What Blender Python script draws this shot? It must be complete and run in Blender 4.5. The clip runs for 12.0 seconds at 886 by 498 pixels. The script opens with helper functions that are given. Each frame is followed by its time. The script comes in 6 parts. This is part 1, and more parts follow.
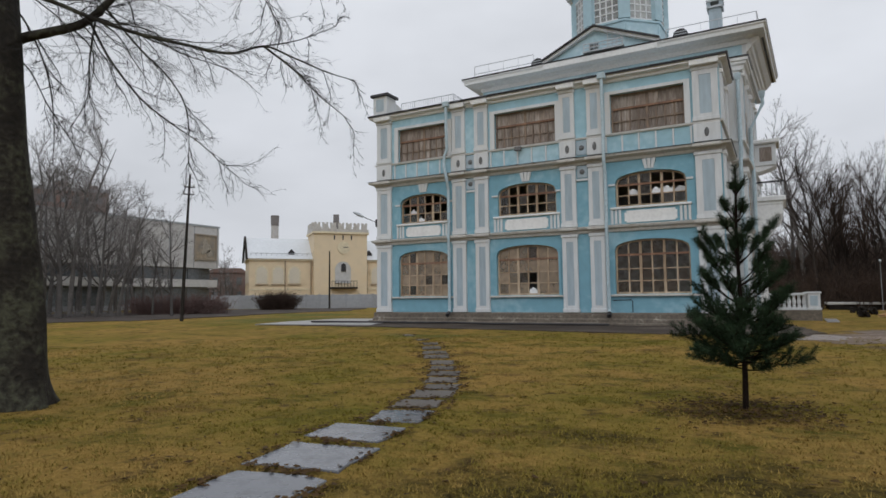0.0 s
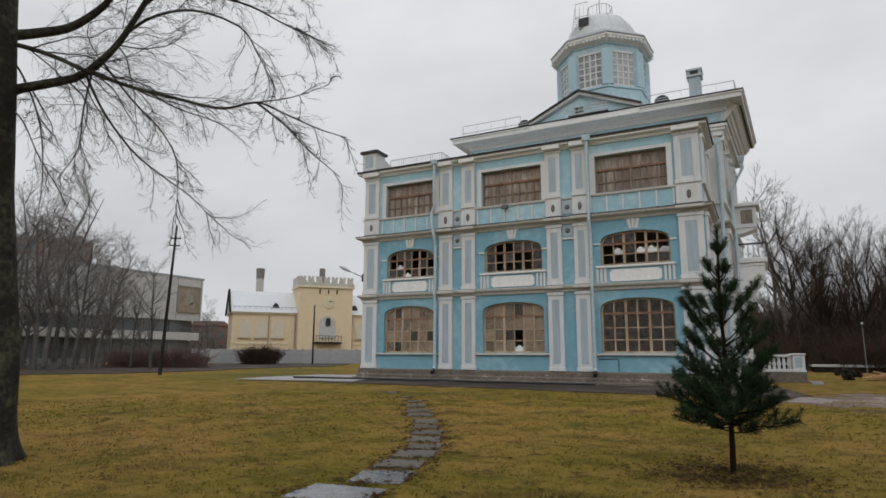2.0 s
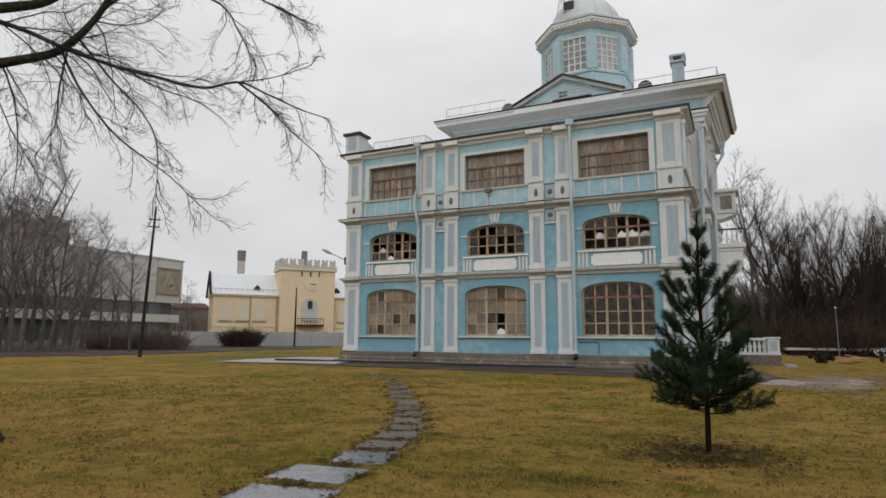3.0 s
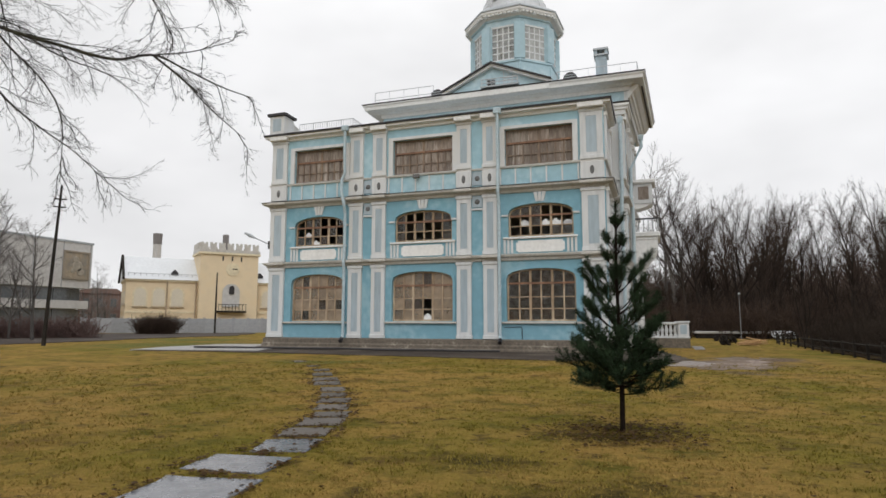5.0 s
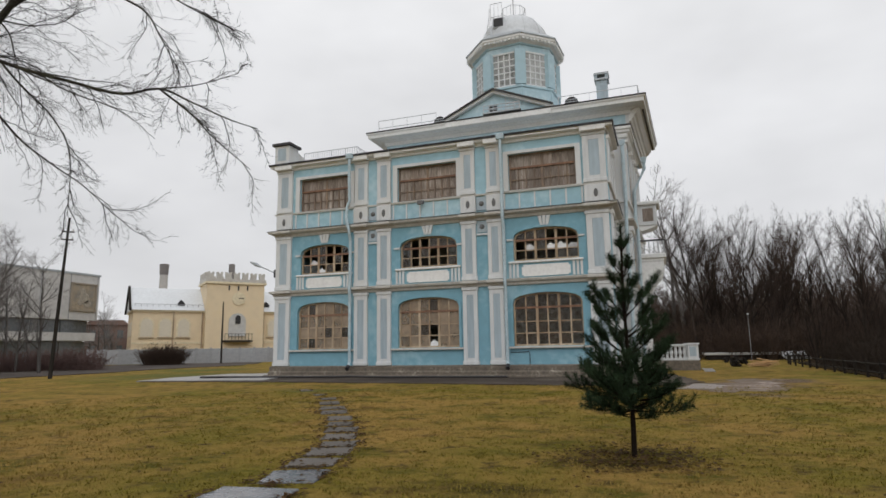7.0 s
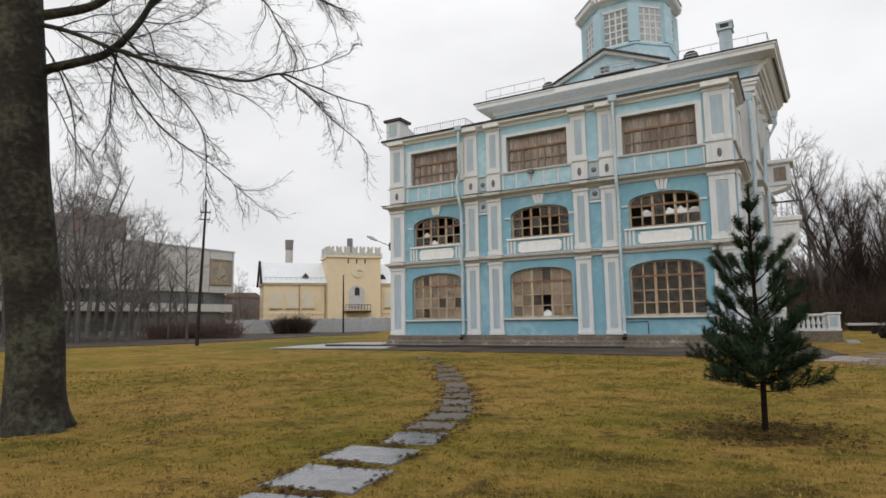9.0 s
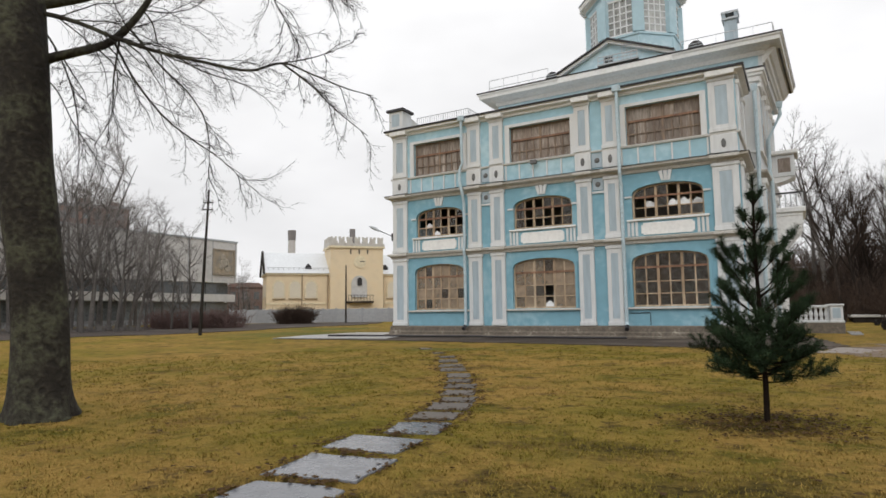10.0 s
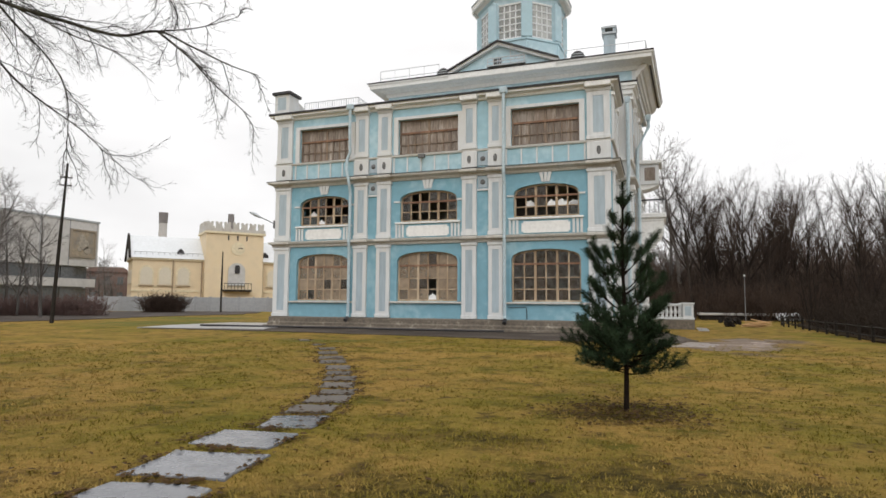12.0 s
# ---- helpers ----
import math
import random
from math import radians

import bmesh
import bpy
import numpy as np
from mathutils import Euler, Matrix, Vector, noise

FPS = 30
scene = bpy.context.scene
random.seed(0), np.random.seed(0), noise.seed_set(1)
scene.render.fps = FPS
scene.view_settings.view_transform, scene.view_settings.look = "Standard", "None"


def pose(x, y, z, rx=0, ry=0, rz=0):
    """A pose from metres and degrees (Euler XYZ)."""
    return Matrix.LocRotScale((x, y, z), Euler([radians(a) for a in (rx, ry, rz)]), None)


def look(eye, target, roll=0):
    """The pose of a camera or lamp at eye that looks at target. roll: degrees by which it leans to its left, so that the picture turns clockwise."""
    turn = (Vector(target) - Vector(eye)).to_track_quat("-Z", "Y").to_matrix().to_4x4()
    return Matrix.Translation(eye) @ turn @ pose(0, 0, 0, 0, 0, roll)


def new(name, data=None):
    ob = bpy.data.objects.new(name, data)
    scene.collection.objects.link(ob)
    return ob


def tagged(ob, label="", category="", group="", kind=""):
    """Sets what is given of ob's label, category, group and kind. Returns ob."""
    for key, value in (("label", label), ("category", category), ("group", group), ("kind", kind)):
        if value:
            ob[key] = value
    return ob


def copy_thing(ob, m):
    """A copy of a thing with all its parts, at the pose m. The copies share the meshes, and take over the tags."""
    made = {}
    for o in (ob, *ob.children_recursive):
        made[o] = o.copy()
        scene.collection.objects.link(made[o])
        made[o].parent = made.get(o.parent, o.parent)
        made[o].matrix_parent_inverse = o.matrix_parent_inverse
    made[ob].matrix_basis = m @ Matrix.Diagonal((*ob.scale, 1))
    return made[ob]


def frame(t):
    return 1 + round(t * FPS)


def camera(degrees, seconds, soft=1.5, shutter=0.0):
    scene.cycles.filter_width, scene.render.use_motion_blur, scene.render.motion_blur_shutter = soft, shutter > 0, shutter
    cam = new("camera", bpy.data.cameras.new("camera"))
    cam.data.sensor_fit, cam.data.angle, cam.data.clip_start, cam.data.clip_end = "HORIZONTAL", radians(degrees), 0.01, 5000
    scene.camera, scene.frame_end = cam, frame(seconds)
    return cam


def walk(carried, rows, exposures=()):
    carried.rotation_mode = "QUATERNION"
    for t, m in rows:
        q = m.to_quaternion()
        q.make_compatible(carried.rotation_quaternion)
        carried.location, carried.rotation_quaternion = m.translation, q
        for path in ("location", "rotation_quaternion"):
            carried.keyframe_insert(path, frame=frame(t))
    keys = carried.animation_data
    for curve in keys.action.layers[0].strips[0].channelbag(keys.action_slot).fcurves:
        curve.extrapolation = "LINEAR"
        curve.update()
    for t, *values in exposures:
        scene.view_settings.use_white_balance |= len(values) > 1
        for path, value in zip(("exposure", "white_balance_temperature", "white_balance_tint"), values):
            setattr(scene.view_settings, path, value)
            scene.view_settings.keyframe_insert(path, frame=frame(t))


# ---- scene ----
cam = camera(71.9, 12.0, soft=1.6)
# seconds, eye x y z, yaw to the left of +y, pitch, roll
PATH_ROWS = [
    (0, -0.013, 0.016, 1.566, 28.84, 4.56, -0.57),
    (0.5, -0.003, -0.008, 1.558, 27.82, 7.23, -0.51),
    (1, -0.004, -0.033, 1.561, 26.68, 10.42, 0.29),
    (1.5, -0.004, -0.026, 1.559, 26.95, 10.60, 0.52),
    (2, -0.001, 0.010, 1.560, 27.56, 9.80, 0.25),
    (2.5, -0.002, -0.014, 1.557, 26.59, 9.13, 0.42),
    (2.7, -0.001, -0.012, 1.556, 26.22, 8.73, 0.42),
    (4.3, 0.003, -0.003, 1.551, 23.62, 7.08, 0.09),
    (4.5, 0.004, -0.002, 1.550, 22.12, 6.86, 0.09),
    (5, 0.006, 0.012, 1.554, 19.07, 6.94, 0.07),
    (5.5, 0.005, 0.012, 1.552, 16.91, 9.27, -0.29),
    (6, 0.008, 0.012, 1.556, 15.91, 11.27, -0.47),
    (6.5, 0.007, 0.015, 1.561, 16.90, 10.40, -0.70),
    (7, 0.006, 0.013, 1.558, 19.56, 9.33, -0.91),
    (7.5, 0.008, 0.002, 1.554, 23.37, 8.23, -0.98),
    (7.7, 0.008, -0.002, 1.551, 24.56, 7.87, -0.98),
    (9.3, 0.011, -0.029, 1.536, 30.69, 6.52, -0.83),
    (9.5, 0.011, -0.031, 1.534, 30.86, 6.27, -0.83),
    (10, 0.004, -0.026, 1.536, 30.31, 5.88, -0.73),
    (10.5, -0.003, -0.020, 1.534, 28.37, 5.64, 0.26),
    (11, -0.010, -0.004, 1.530, 27.10, 4.85, 0.41),
    (11.5, -0.008, 0.002, 1.533, 25.43, 4.85, 0.26),
    (12, -0.011, 0.011, 1.538, 19.51, 5.11, 0.42),
]


def aim(x, y, z, yaw, pitch, roll):
    a, b = radians(yaw), radians(pitch)
    way = Vector((-math.sin(a) * math.cos(b), math.cos(a) * math.cos(b), math.sin(b)))
    return look((x, y, z), Vector((x, y, z)) + 2 * way, roll)


EXPOSURES = [(0.0, -0.52, 6130, 10), (1.0, -0.68, 6130, 10), (2.0, -0.57, 6350, 10), (2.7, -0.46, 6450, 10), (4.5, -0.28, 6500, 10), (5.0, -0.18, 6500, 10), (6.0, -0.45, 6400, 10), (7.5, -0.36, 6450, 10), (9.5, -0.14, 6500, 10), (12.0, 0.04, 6600, 10)]
walk(cam, [(r[0], aim(*r[1:])) for r in PATH_ROWS], EXPOSURES)

# ---- light: an overcast winter sky and a faint, wide sun behind the cloud ----
world = bpy.data.worlds.new("overcast")
scene.world = world
world.use_nodes = True
wt = world.node_tree
wt.nodes.clear()


def wnode(kind, **inputs):
    n = wt.nodes.new(kind)
    for k, v in inputs.items():
        n.inputs[k].default_value = v
    return n


w_out = wnode("ShaderNodeOutputWorld")
w_bg = wnode("ShaderNodeBackground", Strength=1.0)
w_co = wnode("ShaderNodeTexCoord")
w_sep = wnode("ShaderNodeSeparateXYZ")
w_ramp = wnode("ShaderNodeValToRGB")
w_ramp.color_ramp.elements[0].position, w_ramp.color_ramp.elements[0].color = 0.0, (0.97, 0.97, 0.985, 1)
w_ramp.color_ramp.elements[1].position, w_ramp.color_ramp.elements[1].color = 1.0, (1.5, 1.5, 1.5, 1)
w_mid = w_ramp.color_ramp.elements.new(0.42)
w_mid.color = (1.04, 1.04, 1.05, 1)
w_noise = wnode("ShaderNodeTexNoise", Scale=2.4, Detail=4.0, Roughness=0.5)
w_map = wnode("ShaderNodeMapping")
w_map.inputs["Scale"].default_value = (1.0, 1.0, 2.2)
w_range = wnode("ShaderNodeMapRange")
for key, value in (("From Min", 0.3), ("From Max", 0.72), ("To Min", 0.87), ("To Max", 1.13)):
    w_range.inputs[key].default_value = value
w_mul = wt.nodes.new("ShaderNodeVectorMath")
w_mul.operation = "SCALE"
w_sky = wt.nodes.new("ShaderNodeTexSky")
w_sky.sky_type, w_sky.sun_disc, w_sky.sun_elevation, w_sky.sun_rotation = "NISHITA", False, radians(22), radians(200)
w_mix = wt.nodes.new("ShaderNodeMixRGB")
w_mix.inputs["Fac"].default_value = 0.97
w_dim = wt.nodes.new("ShaderNodeVectorMath")
w_dim.operation = "SCALE"
w_dim.inputs["Scale"].default_value = 0.1
for a, b in ((w_co.outputs["Generated"], w_sep.inputs[0]), (w_sep.outputs["Z"], w_ramp.inputs[0]), (w_co.outputs["Generated"], w_map.inputs[0]),
             (w_map.outputs[0], w_noise.inputs["Vector"]), (w_noise.outputs["Fac"], w_range.inputs["Value"]), (w_ramp.outputs[0], w_mul.inputs[0]),
             (w_range.outputs[0], w_mul.inputs["Scale"]), (w_sky.outputs[0], w_dim.inputs[0]), (w_dim.outputs[0], w_mix.inputs[1]),
             (w_mul.outputs[0], w_mix.inputs[2]), (w_mix.outputs[0], w_bg.inputs["Color"]), (w_bg.outputs[0], w_out.inputs["Surface"])):
    wt.links.new(a, b)

sun = new("sun", bpy.data.lights.new("sun", "SUN"))
sun.data.energy, sun.data.angle, sun.data.color = 0.8, radians(40), (1.0, 0.98, 0.95)
sun.matrix_world = look((20, -50, 40), (0, 0, 0))


# ---- materials ----
def mat(name, colour, rough=0.7, dark=0.75, light=1.12, big=0.5, fine=9.0, bump=0.15, metallic=0.0, second=None, streak=False, each=0.0, cover=0.5, spec=0.4):
    """A surface with stains at two scales and relief: colour times a slow and a fast noise; second: a worn colour in patches."""
    m = bpy.data.materials.new(name)
    m.use_nodes = True
    t = m.node_tree
    b = t.nodes["Principled BSDF"]
    co = t.nodes.new("ShaderNodeTexCoord")
    mp = t.nodes.new("ShaderNodeMapping")
    mp.inputs["Scale"].default_value = (1, 1, 0.18 if streak else 1)
    t.links.new(co.outputs["Object"], mp.inputs[0])

    def noise_at(scale, detail):
        n = t.nodes.new("ShaderNodeTexNoise")
        n.inputs["Scale"].default_value, n.inputs["Detail"].default_value = scale, detail
        t.links.new(mp.outputs[0], n.inputs["Vector"])
        return n

    slow, fast = noise_at(big, 5), noise_at(fine, 6)

    def spread(src, lo, hi, a, c):
        r = t.nodes.new("ShaderNodeMapRange")
        for k, v in (("From Min", lo), ("From Max", hi), ("To Min", a), ("To Max", c)):
            r.inputs[k].default_value = v
        t.links.new(src, r.inputs["Value"])
        return r.outputs[0]

    base = t.nodes.new("ShaderNodeMixRGB")
    base.inputs[1].default_value, base.inputs[2].default_value = (*colour, 1), (*(second or colour), 1)
    patch = t.nodes.new("ShaderNodeMath")
    patch.operation = "ADD"
    t.links.new(slow.outputs["Fac"], patch.inputs[0])
    t.links.new(spread(fast.outputs["Fac"], 0.3, 0.7, -0.12, 0.12), patch.inputs[1])
    t.links.new(spread(patch.outputs[0], 1.05 - cover - 0.1, 1.05 - cover + 0.1, 0, 1), base.inputs[0])
    shade = t.nodes.new("ShaderNodeMath")
    shade.operation = "MULTIPLY"
    t.links.new(spread(slow.outputs["Fac"], 0.3, 0.7, (dark + 1) / 2, (light + 1) / 2), shade.inputs[0])
    t.links.new(spread(fast.outputs["Fac"], 0.25, 0.75, dark, light), shade.inputs[1])
    value = shade.outputs[0]
    if each:
        info = t.nodes.new("ShaderNodeObjectInfo")
        more = t.nodes.new("ShaderNodeMath")
        more.operation = "MULTIPLY"
        t.links.new(value, more.inputs[0])
        t.links.new(spread(info.outputs["Random"], 0, 1, 1 - each, 1 + each), more.inputs[1])
        value = more.outputs[0]
    mul = t.nodes.new("ShaderNodeVectorMath")
    mul.operation = "SCALE"
    t.links.new(base.outputs[0], mul.inputs[0])
    t.links.new(value, mul.inputs["Scale"])
    t.links.new(mul.outputs[0], b.inputs["Base Color"])
    t.links.new(spread(fast.outputs["Fac"], 0.3, 0.7, max(rough - 0.1, 0.02), min(rough + 0.1, 1)), b.inputs["Roughness"])
    b.inputs["Metallic"].default_value = metallic
    b.inputs["Specular IOR Level"].default_value = spec
    if bump:
        bp = t.nodes.new("ShaderNodeBump")
        bp.inputs["Strength"].default_value, bp.inputs["Distance"].default_value = bump, 0.05
        t.links.new(fast.outputs["Fac"], bp.inputs["Height"])
        t.links.new(bp.outputs[0], b.inputs["Normal"])
    return m


# blue render in three tones; shade low on the front is mixed into BLUE
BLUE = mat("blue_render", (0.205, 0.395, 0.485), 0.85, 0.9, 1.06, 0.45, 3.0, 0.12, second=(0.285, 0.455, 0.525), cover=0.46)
MIDBLUE = mat("lighter_blue_render", (0.34, 0.53, 0.61), 0.85, 0.9, 1.06, 0.45, 3.0, 0.12, second=(0.43, 0.59, 0.65), cover=0.46)
SKYBLUE = mat("lightest_blue_render", (0.42, 0.58, 0.65), 0.85, 0.9, 1.06, 0.5, 3.0, 0.1, second=(0.52, 0.64, 0.69), cover=0.45)
WHITE = mat("white_paint", (0.68, 0.695, 0.70), 0.8, 0.84, 1.05, 0.6, 6, 0.15, second=(0.58, 0.57, 0.54), streak=True, cover=0.42)
PALE = mat("faded_blue_grey_panel", (0.38, 0.455, 0.505), 0.85, 0.85, 1.1, 0.7, 6, 0.2, streak=True)
STONE = mat("weathered_cornice_stone", (0.58, 0.56, 0.52), 0.85, 0.75, 1.12, 1.2, 9, 0.3, second=(0.40, 0.36, 0.32), cover=0.42)
CREAM = mat("soiled_white_cornice", (0.80, 0.80, 0.785), 0.85, 0.86, 1.05, 0.9, 7, 0.2, second=(0.66, 0.64, 0.61), cover=0.36)
PLINTH = mat("plinth_stone", (0.17, 0.142, 0.112), 0.7, 0.6, 1.2, 1.4, 8, 0.5, second=(0.28, 0.25, 0.205), cover=0.36)
TAR = mat("black_metal_flashing", (0.030, 0.028, 0.030), 0.5, 0.7, 1.3, 1, 12, 0.1)
TIN = mat("grey_roof_sheet", (0.40, 0.43, 0.45), 0.45, 0.8, 1.1, 0.5, 5, 0.1, metallic=0.35)
WHITETIN = mat("pale_dome_sheet", (0.60, 0.62, 0.64), 0.5, 0.85, 1.08, 0.6, 6, 0.1, metallic=0.2)
PIPE = mat("pale_blue_downpipe", (0.47, 0.58, 0.63), 0.55, 0.75, 1.1, 1.5, 10, 0.1, second=(0.25, 0.26, 0.26), cover=0.3)
RAIL = mat("pale_rail_metal", (0.52, 0.53, 0.55), 0.5, 0.8, 1.1, 2, 10, 0)
WOODF = mat("brown_window_wood", (0.40, 0.29, 0.19), 0.75, 0.65, 1.2, 2.0, 14, 0.3, second=(0.48, 0.38, 0.27), streak=True, each=0.12)
TRANSOM = mat("red_brown_window_wood", (0.215, 0.115, 0.072), 0.7, 0.7, 1.2, 2.0, 14, 0.3, second=(0.27, 0.15, 0.09), streak=True)
BOARD = mat("grey_brown_boarding", (0.26, 0.210, 0.175), 0.85, 0.7, 1.2, 1.6, 12, 0.4, second=(0.35, 0.305, 0.265), streak=True, each=0.28)
DARKBAR = mat("dark_brown_window_wood", (0.20, 0.150, 0.118), 0.8, 0.65, 1.25, 2.0, 14, 0.3, second=(0.24, 0.175, 0.125), streak=True, each=0.15)
# inner plaster, with the gloom of the rooms put into its dark colour
PLASTER = mat("dark_interior_plaster", (0.15, 0.115, 0.085), 0.9, 0.7, 1.1, 0.8, 7, 0.2)
ORNAMENT = mat("dark_cast_ornament", (0.16, 0.16, 0.16), 0.8, 0.6, 1.2, 3, 20, 0.3)
IVORY = mat("white_window_wood", (0.72, 0.74, 0.75), 0.7, 0.85, 1.05, 2, 12, 0.1)


def glass(name, film, cover, gloss=0.1):
    """Dusty window glass: a sheet that lets part of the light through, a film of dirt, and the sheen of glass."""
    m = bpy.data.materials.new(name)
    m.use_nodes = True
    t = m.node_tree
    t.nodes.clear()
    out, mix, add = (t.nodes.new(k) for k in ("ShaderNodeOutputMaterial", "ShaderNodeMixShader", "ShaderNodeMixShader"))
    clear, dust, shine = (t.nodes.new(k) for k in ("ShaderNodeBsdfTransparent", "ShaderNodeBsdfDiffuse", "ShaderNodeBsdfGlossy"))
    info, co, n, r, f = (t.nodes.new(k) for k in ("ShaderNodeObjectInfo", "ShaderNodeTexCoord", "ShaderNodeTexNoise", "ShaderNodeMapRange", "ShaderNodeFresnel"))
    shine.inputs["Roughness"].default_value = gloss
    dust.inputs["Color"].default_value = (*film, 1)
    clear.inputs["Color"].default_value = (0.8, 0.82, 0.8, 1)
    n.inputs["Scale"].default_value = 2.5
    am = t.nodes.new("ShaderNodeMath")
    am.operation = "MULTIPLY_ADD"
    am.inputs[1].default_value = 0.55
    am.inputs[2].default_value = cover - 0.5
    sm = t.nodes.new("ShaderNodeMath")
    sm.operation = "ADD"
    sm.use_clamp = True
    t.links.new(co.outputs["Object"], n.inputs["Vector"])
    t.links.new(info.outputs["Random"], am.inputs[0])
    t.links.new(am.outputs[0], sm.inputs[0])
    for k, v in (("From Min", 0.3), ("From Max", 0.7), ("To Min", 0.05), ("To Max", 0.4)):
        r.inputs[k].default_value = v
    t.links.new(n.outputs["Fac"], r.inputs["Value"])
    t.links.new(r.outputs[0], sm.inputs[1])
    t.links.new(sm.outputs[0], mix.inputs[0])
    t.links.new(clear.outputs[0], mix.inputs[1])
    t.links.new(dust.outputs[0], mix.inputs[2])
    t.links.new(f.outputs[0], add.inputs[0])
    t.links.new(mix.outputs[0], add.inputs[1])
    t.links.new(shine.outputs[0], add.inputs[2])
    t.links.new(add.outputs[0], out.inputs["Surface"])
    return m


DUSTY = glass("dusty_pane", (0.34, 0.255, 0.175), 0.62)
DIRTY = glass("dirty_dark_pane", (0.085, 0.060, 0.042), 0.32, 0.2)
# white film paints the sky's reflection onto the broken shards
SKYSHARD = glass("sky_sheen_pane", (0.75, 0.76, 0.77), 0.9)
CLEAR = glass("lantern_pane", (0.55, 0.56, 0.55), 0.45)


# ---- mesh helpers ----
def part(name, bm, material, parent=None, label=""):
    """Links a bmesh as one mesh object, under a thing or a part."""
    bmesh.ops.recalc_face_normals(bm, faces=bm.faces)
    me = bpy.data.meshes.new(name)
    bm.to_mesh(me)
    bm.free()
    me.materials.append(material)
    ob = new(name, me)
    if parent:
        ob.parent = parent
    return tagged(ob, label) if label else ob


def shared(name, me, at, parent):
    ob = new(name, me)
    ob.matrix_basis = at
    ob.parent = parent
    return ob


def mesh_of(name, verts, faces, material, smooth=False):
    me = bpy.data.meshes.new(name)
    me.from_pydata(verts, [], faces)
    me.materials.append(material)
    if smooth:
        me.polygons.foreach_set("use_smooth", [True] * len(me.polygons))
    me.update()
    return me


def thing(name, label, category, at=(0, 0, 0), group="", kind=""):
    ob = new(name)
    ob.location = at
    ob.empty_display_size = 0.2
    return tagged(ob, label, category, group, kind)


def box(bm, x0, x1, y0, y1, z0, z1, bevel=0.0):
    vs = [bm.verts.new((x, y, z)) for x in (x0, x1) for y in (y0, y1) for z in (z0, z1)]
    fs = [bm.faces.new([vs[i] for i in q]) for q in ((0, 1, 3, 2), (4, 6, 7, 5), (0, 4, 5, 1), (2, 3, 7, 6), (0, 2, 6, 4), (1, 5, 7, 3))]
    if bevel:
        bmesh.ops.bevel(bm, geom=list({e for f in fs for e in f.edges}), offset=bevel, segments=1, affect="EDGES")
    return bm


def new_box(*a, bevel=0.0):
    return box(bmesh.new(), *a, bevel=bevel)


def prism(bm, outline, y0, y1):
    """A closed outline in x and z, drawn from y0 to y1."""
    a = [bm.verts.new((x, y0, z)) for x, z in outline]
    b = [bm.verts.new((x, y1, z)) for x, z in outline]
    bm.faces.new(a)
    bm.faces.new(b[::-1])
    for i in range(len(a)):
        j = (i + 1) % len(a)
        bm.faces.new((a[i], a[j], b[j], b[i]))
    return bm


def plate(outline, holes, y0, y1):
    """A wall of thickness y1 - y0 with openings cut right through it."""
    bm = bmesh.new()
    for y in (y0, y1):
        edges = []
        for loop in (outline, *holes):
            vs = [bm.verts.new((x, y, z)) for x, z in loop]
            edges += [bm.edges.new((vs[i], vs[(i + 1) % len(vs)])) for i in range(len(vs))]
        bmesh.ops.triangle_fill(bm, edges=edges, use_beauty=True)
    for loop in (outline, *holes):
        n = len(loop)
        a = [bm.verts.new((x, y0, z)) for x, z in loop]
        b = [bm.verts.new((x, y1, z)) for x, z in loop]
        for i in range(n):
            bm.faces.new((a[i], a[(i + 1) % n], b[(i + 1) % n], b[i]))
    bmesh.ops.remove_doubles(bm, verts=bm.verts, dist=1e-4)
    return bm


def sweep(profile, corners):
    """A moulding: a profile of (out, z) pairs carried round a run of corners (x, y), mitred; out is to the right of the run."""
    bm = bmesh.new()
    rings = []
    pts = [Vector(c) for c in corners]
    for i, p in enumerate(pts):
        d0 = (p - pts[i - 1]).normalized() if i else None
        d1 = (pts[i + 1] - p).normalized() if i < len(pts) - 1 else None
        d0, d1 = d0 or d1, d1 or d0
        n0, n1 = Vector((d0.y, -d0.x)), Vector((d1.y, -d1.x))
        m = (n0 + n1) / max(1 + n0.dot(n1), 0.2)
        rings.append([bm.verts.new((p.x + m.x * o, p.y + m.y * o, z)) for o, z in profile])
    for a, b in zip(rings, rings[1:]):
        for i in range(len(profile)):
            j = (i + 1) % len(profile)
            bm.faces.new((a[i], a[j], b[j], b[i]))
    bm.faces.new(rings[0])
    bm.faces.new(rings[-1][::-1])
    return bm


def tube(bm, path, radii, sides=6):
    """A round bar along a path; radii: one for each point or one for all."""
    path = [Vector(p) for p in path]
    radii = radii if isinstance(radii, (list, tuple)) else [radii] * len(path)
    rings = []
    for i, p in enumerate(path):
        d = (path[min(i + 1, len(path) - 1)] - path[max(i - 1, 0)]).normalized()
        u = d.orthogonal().normalized() if abs(d.z) > 0.95 else d.cross(Vector((0, 0, 1))).normalized()
        v = d.cross(u)
        rings.append([bm.verts.new(p + radii[i] * (math.cos(k * math.tau / sides) * u + math.sin(k * math.tau / sides) * v)) for k in range(sides)])
    for a, b in zip(rings, rings[1:]):
        for k in range(sides):
            bm.faces.new((a[k], a[(k + 1) % sides], b[(k + 1) % sides], b[k]))
    bm.faces.new(rings[0][::-1])
    bm.faces.new(rings[-1])
    return bm


def arch(x0, x1, z0, spring, top, n=10):
    """The outline of an opening with a flattened arch."""
    c, a, h = (x0 + x1) / 2, (x1 - x0) / 2, top - spring
    return [(x0, z0), (x1, z0)] + [(c + a * math.cos(math.pi * k / n), spring + h * math.sin(math.pi * k / n) ** 0.75) for k in range(n + 1)]


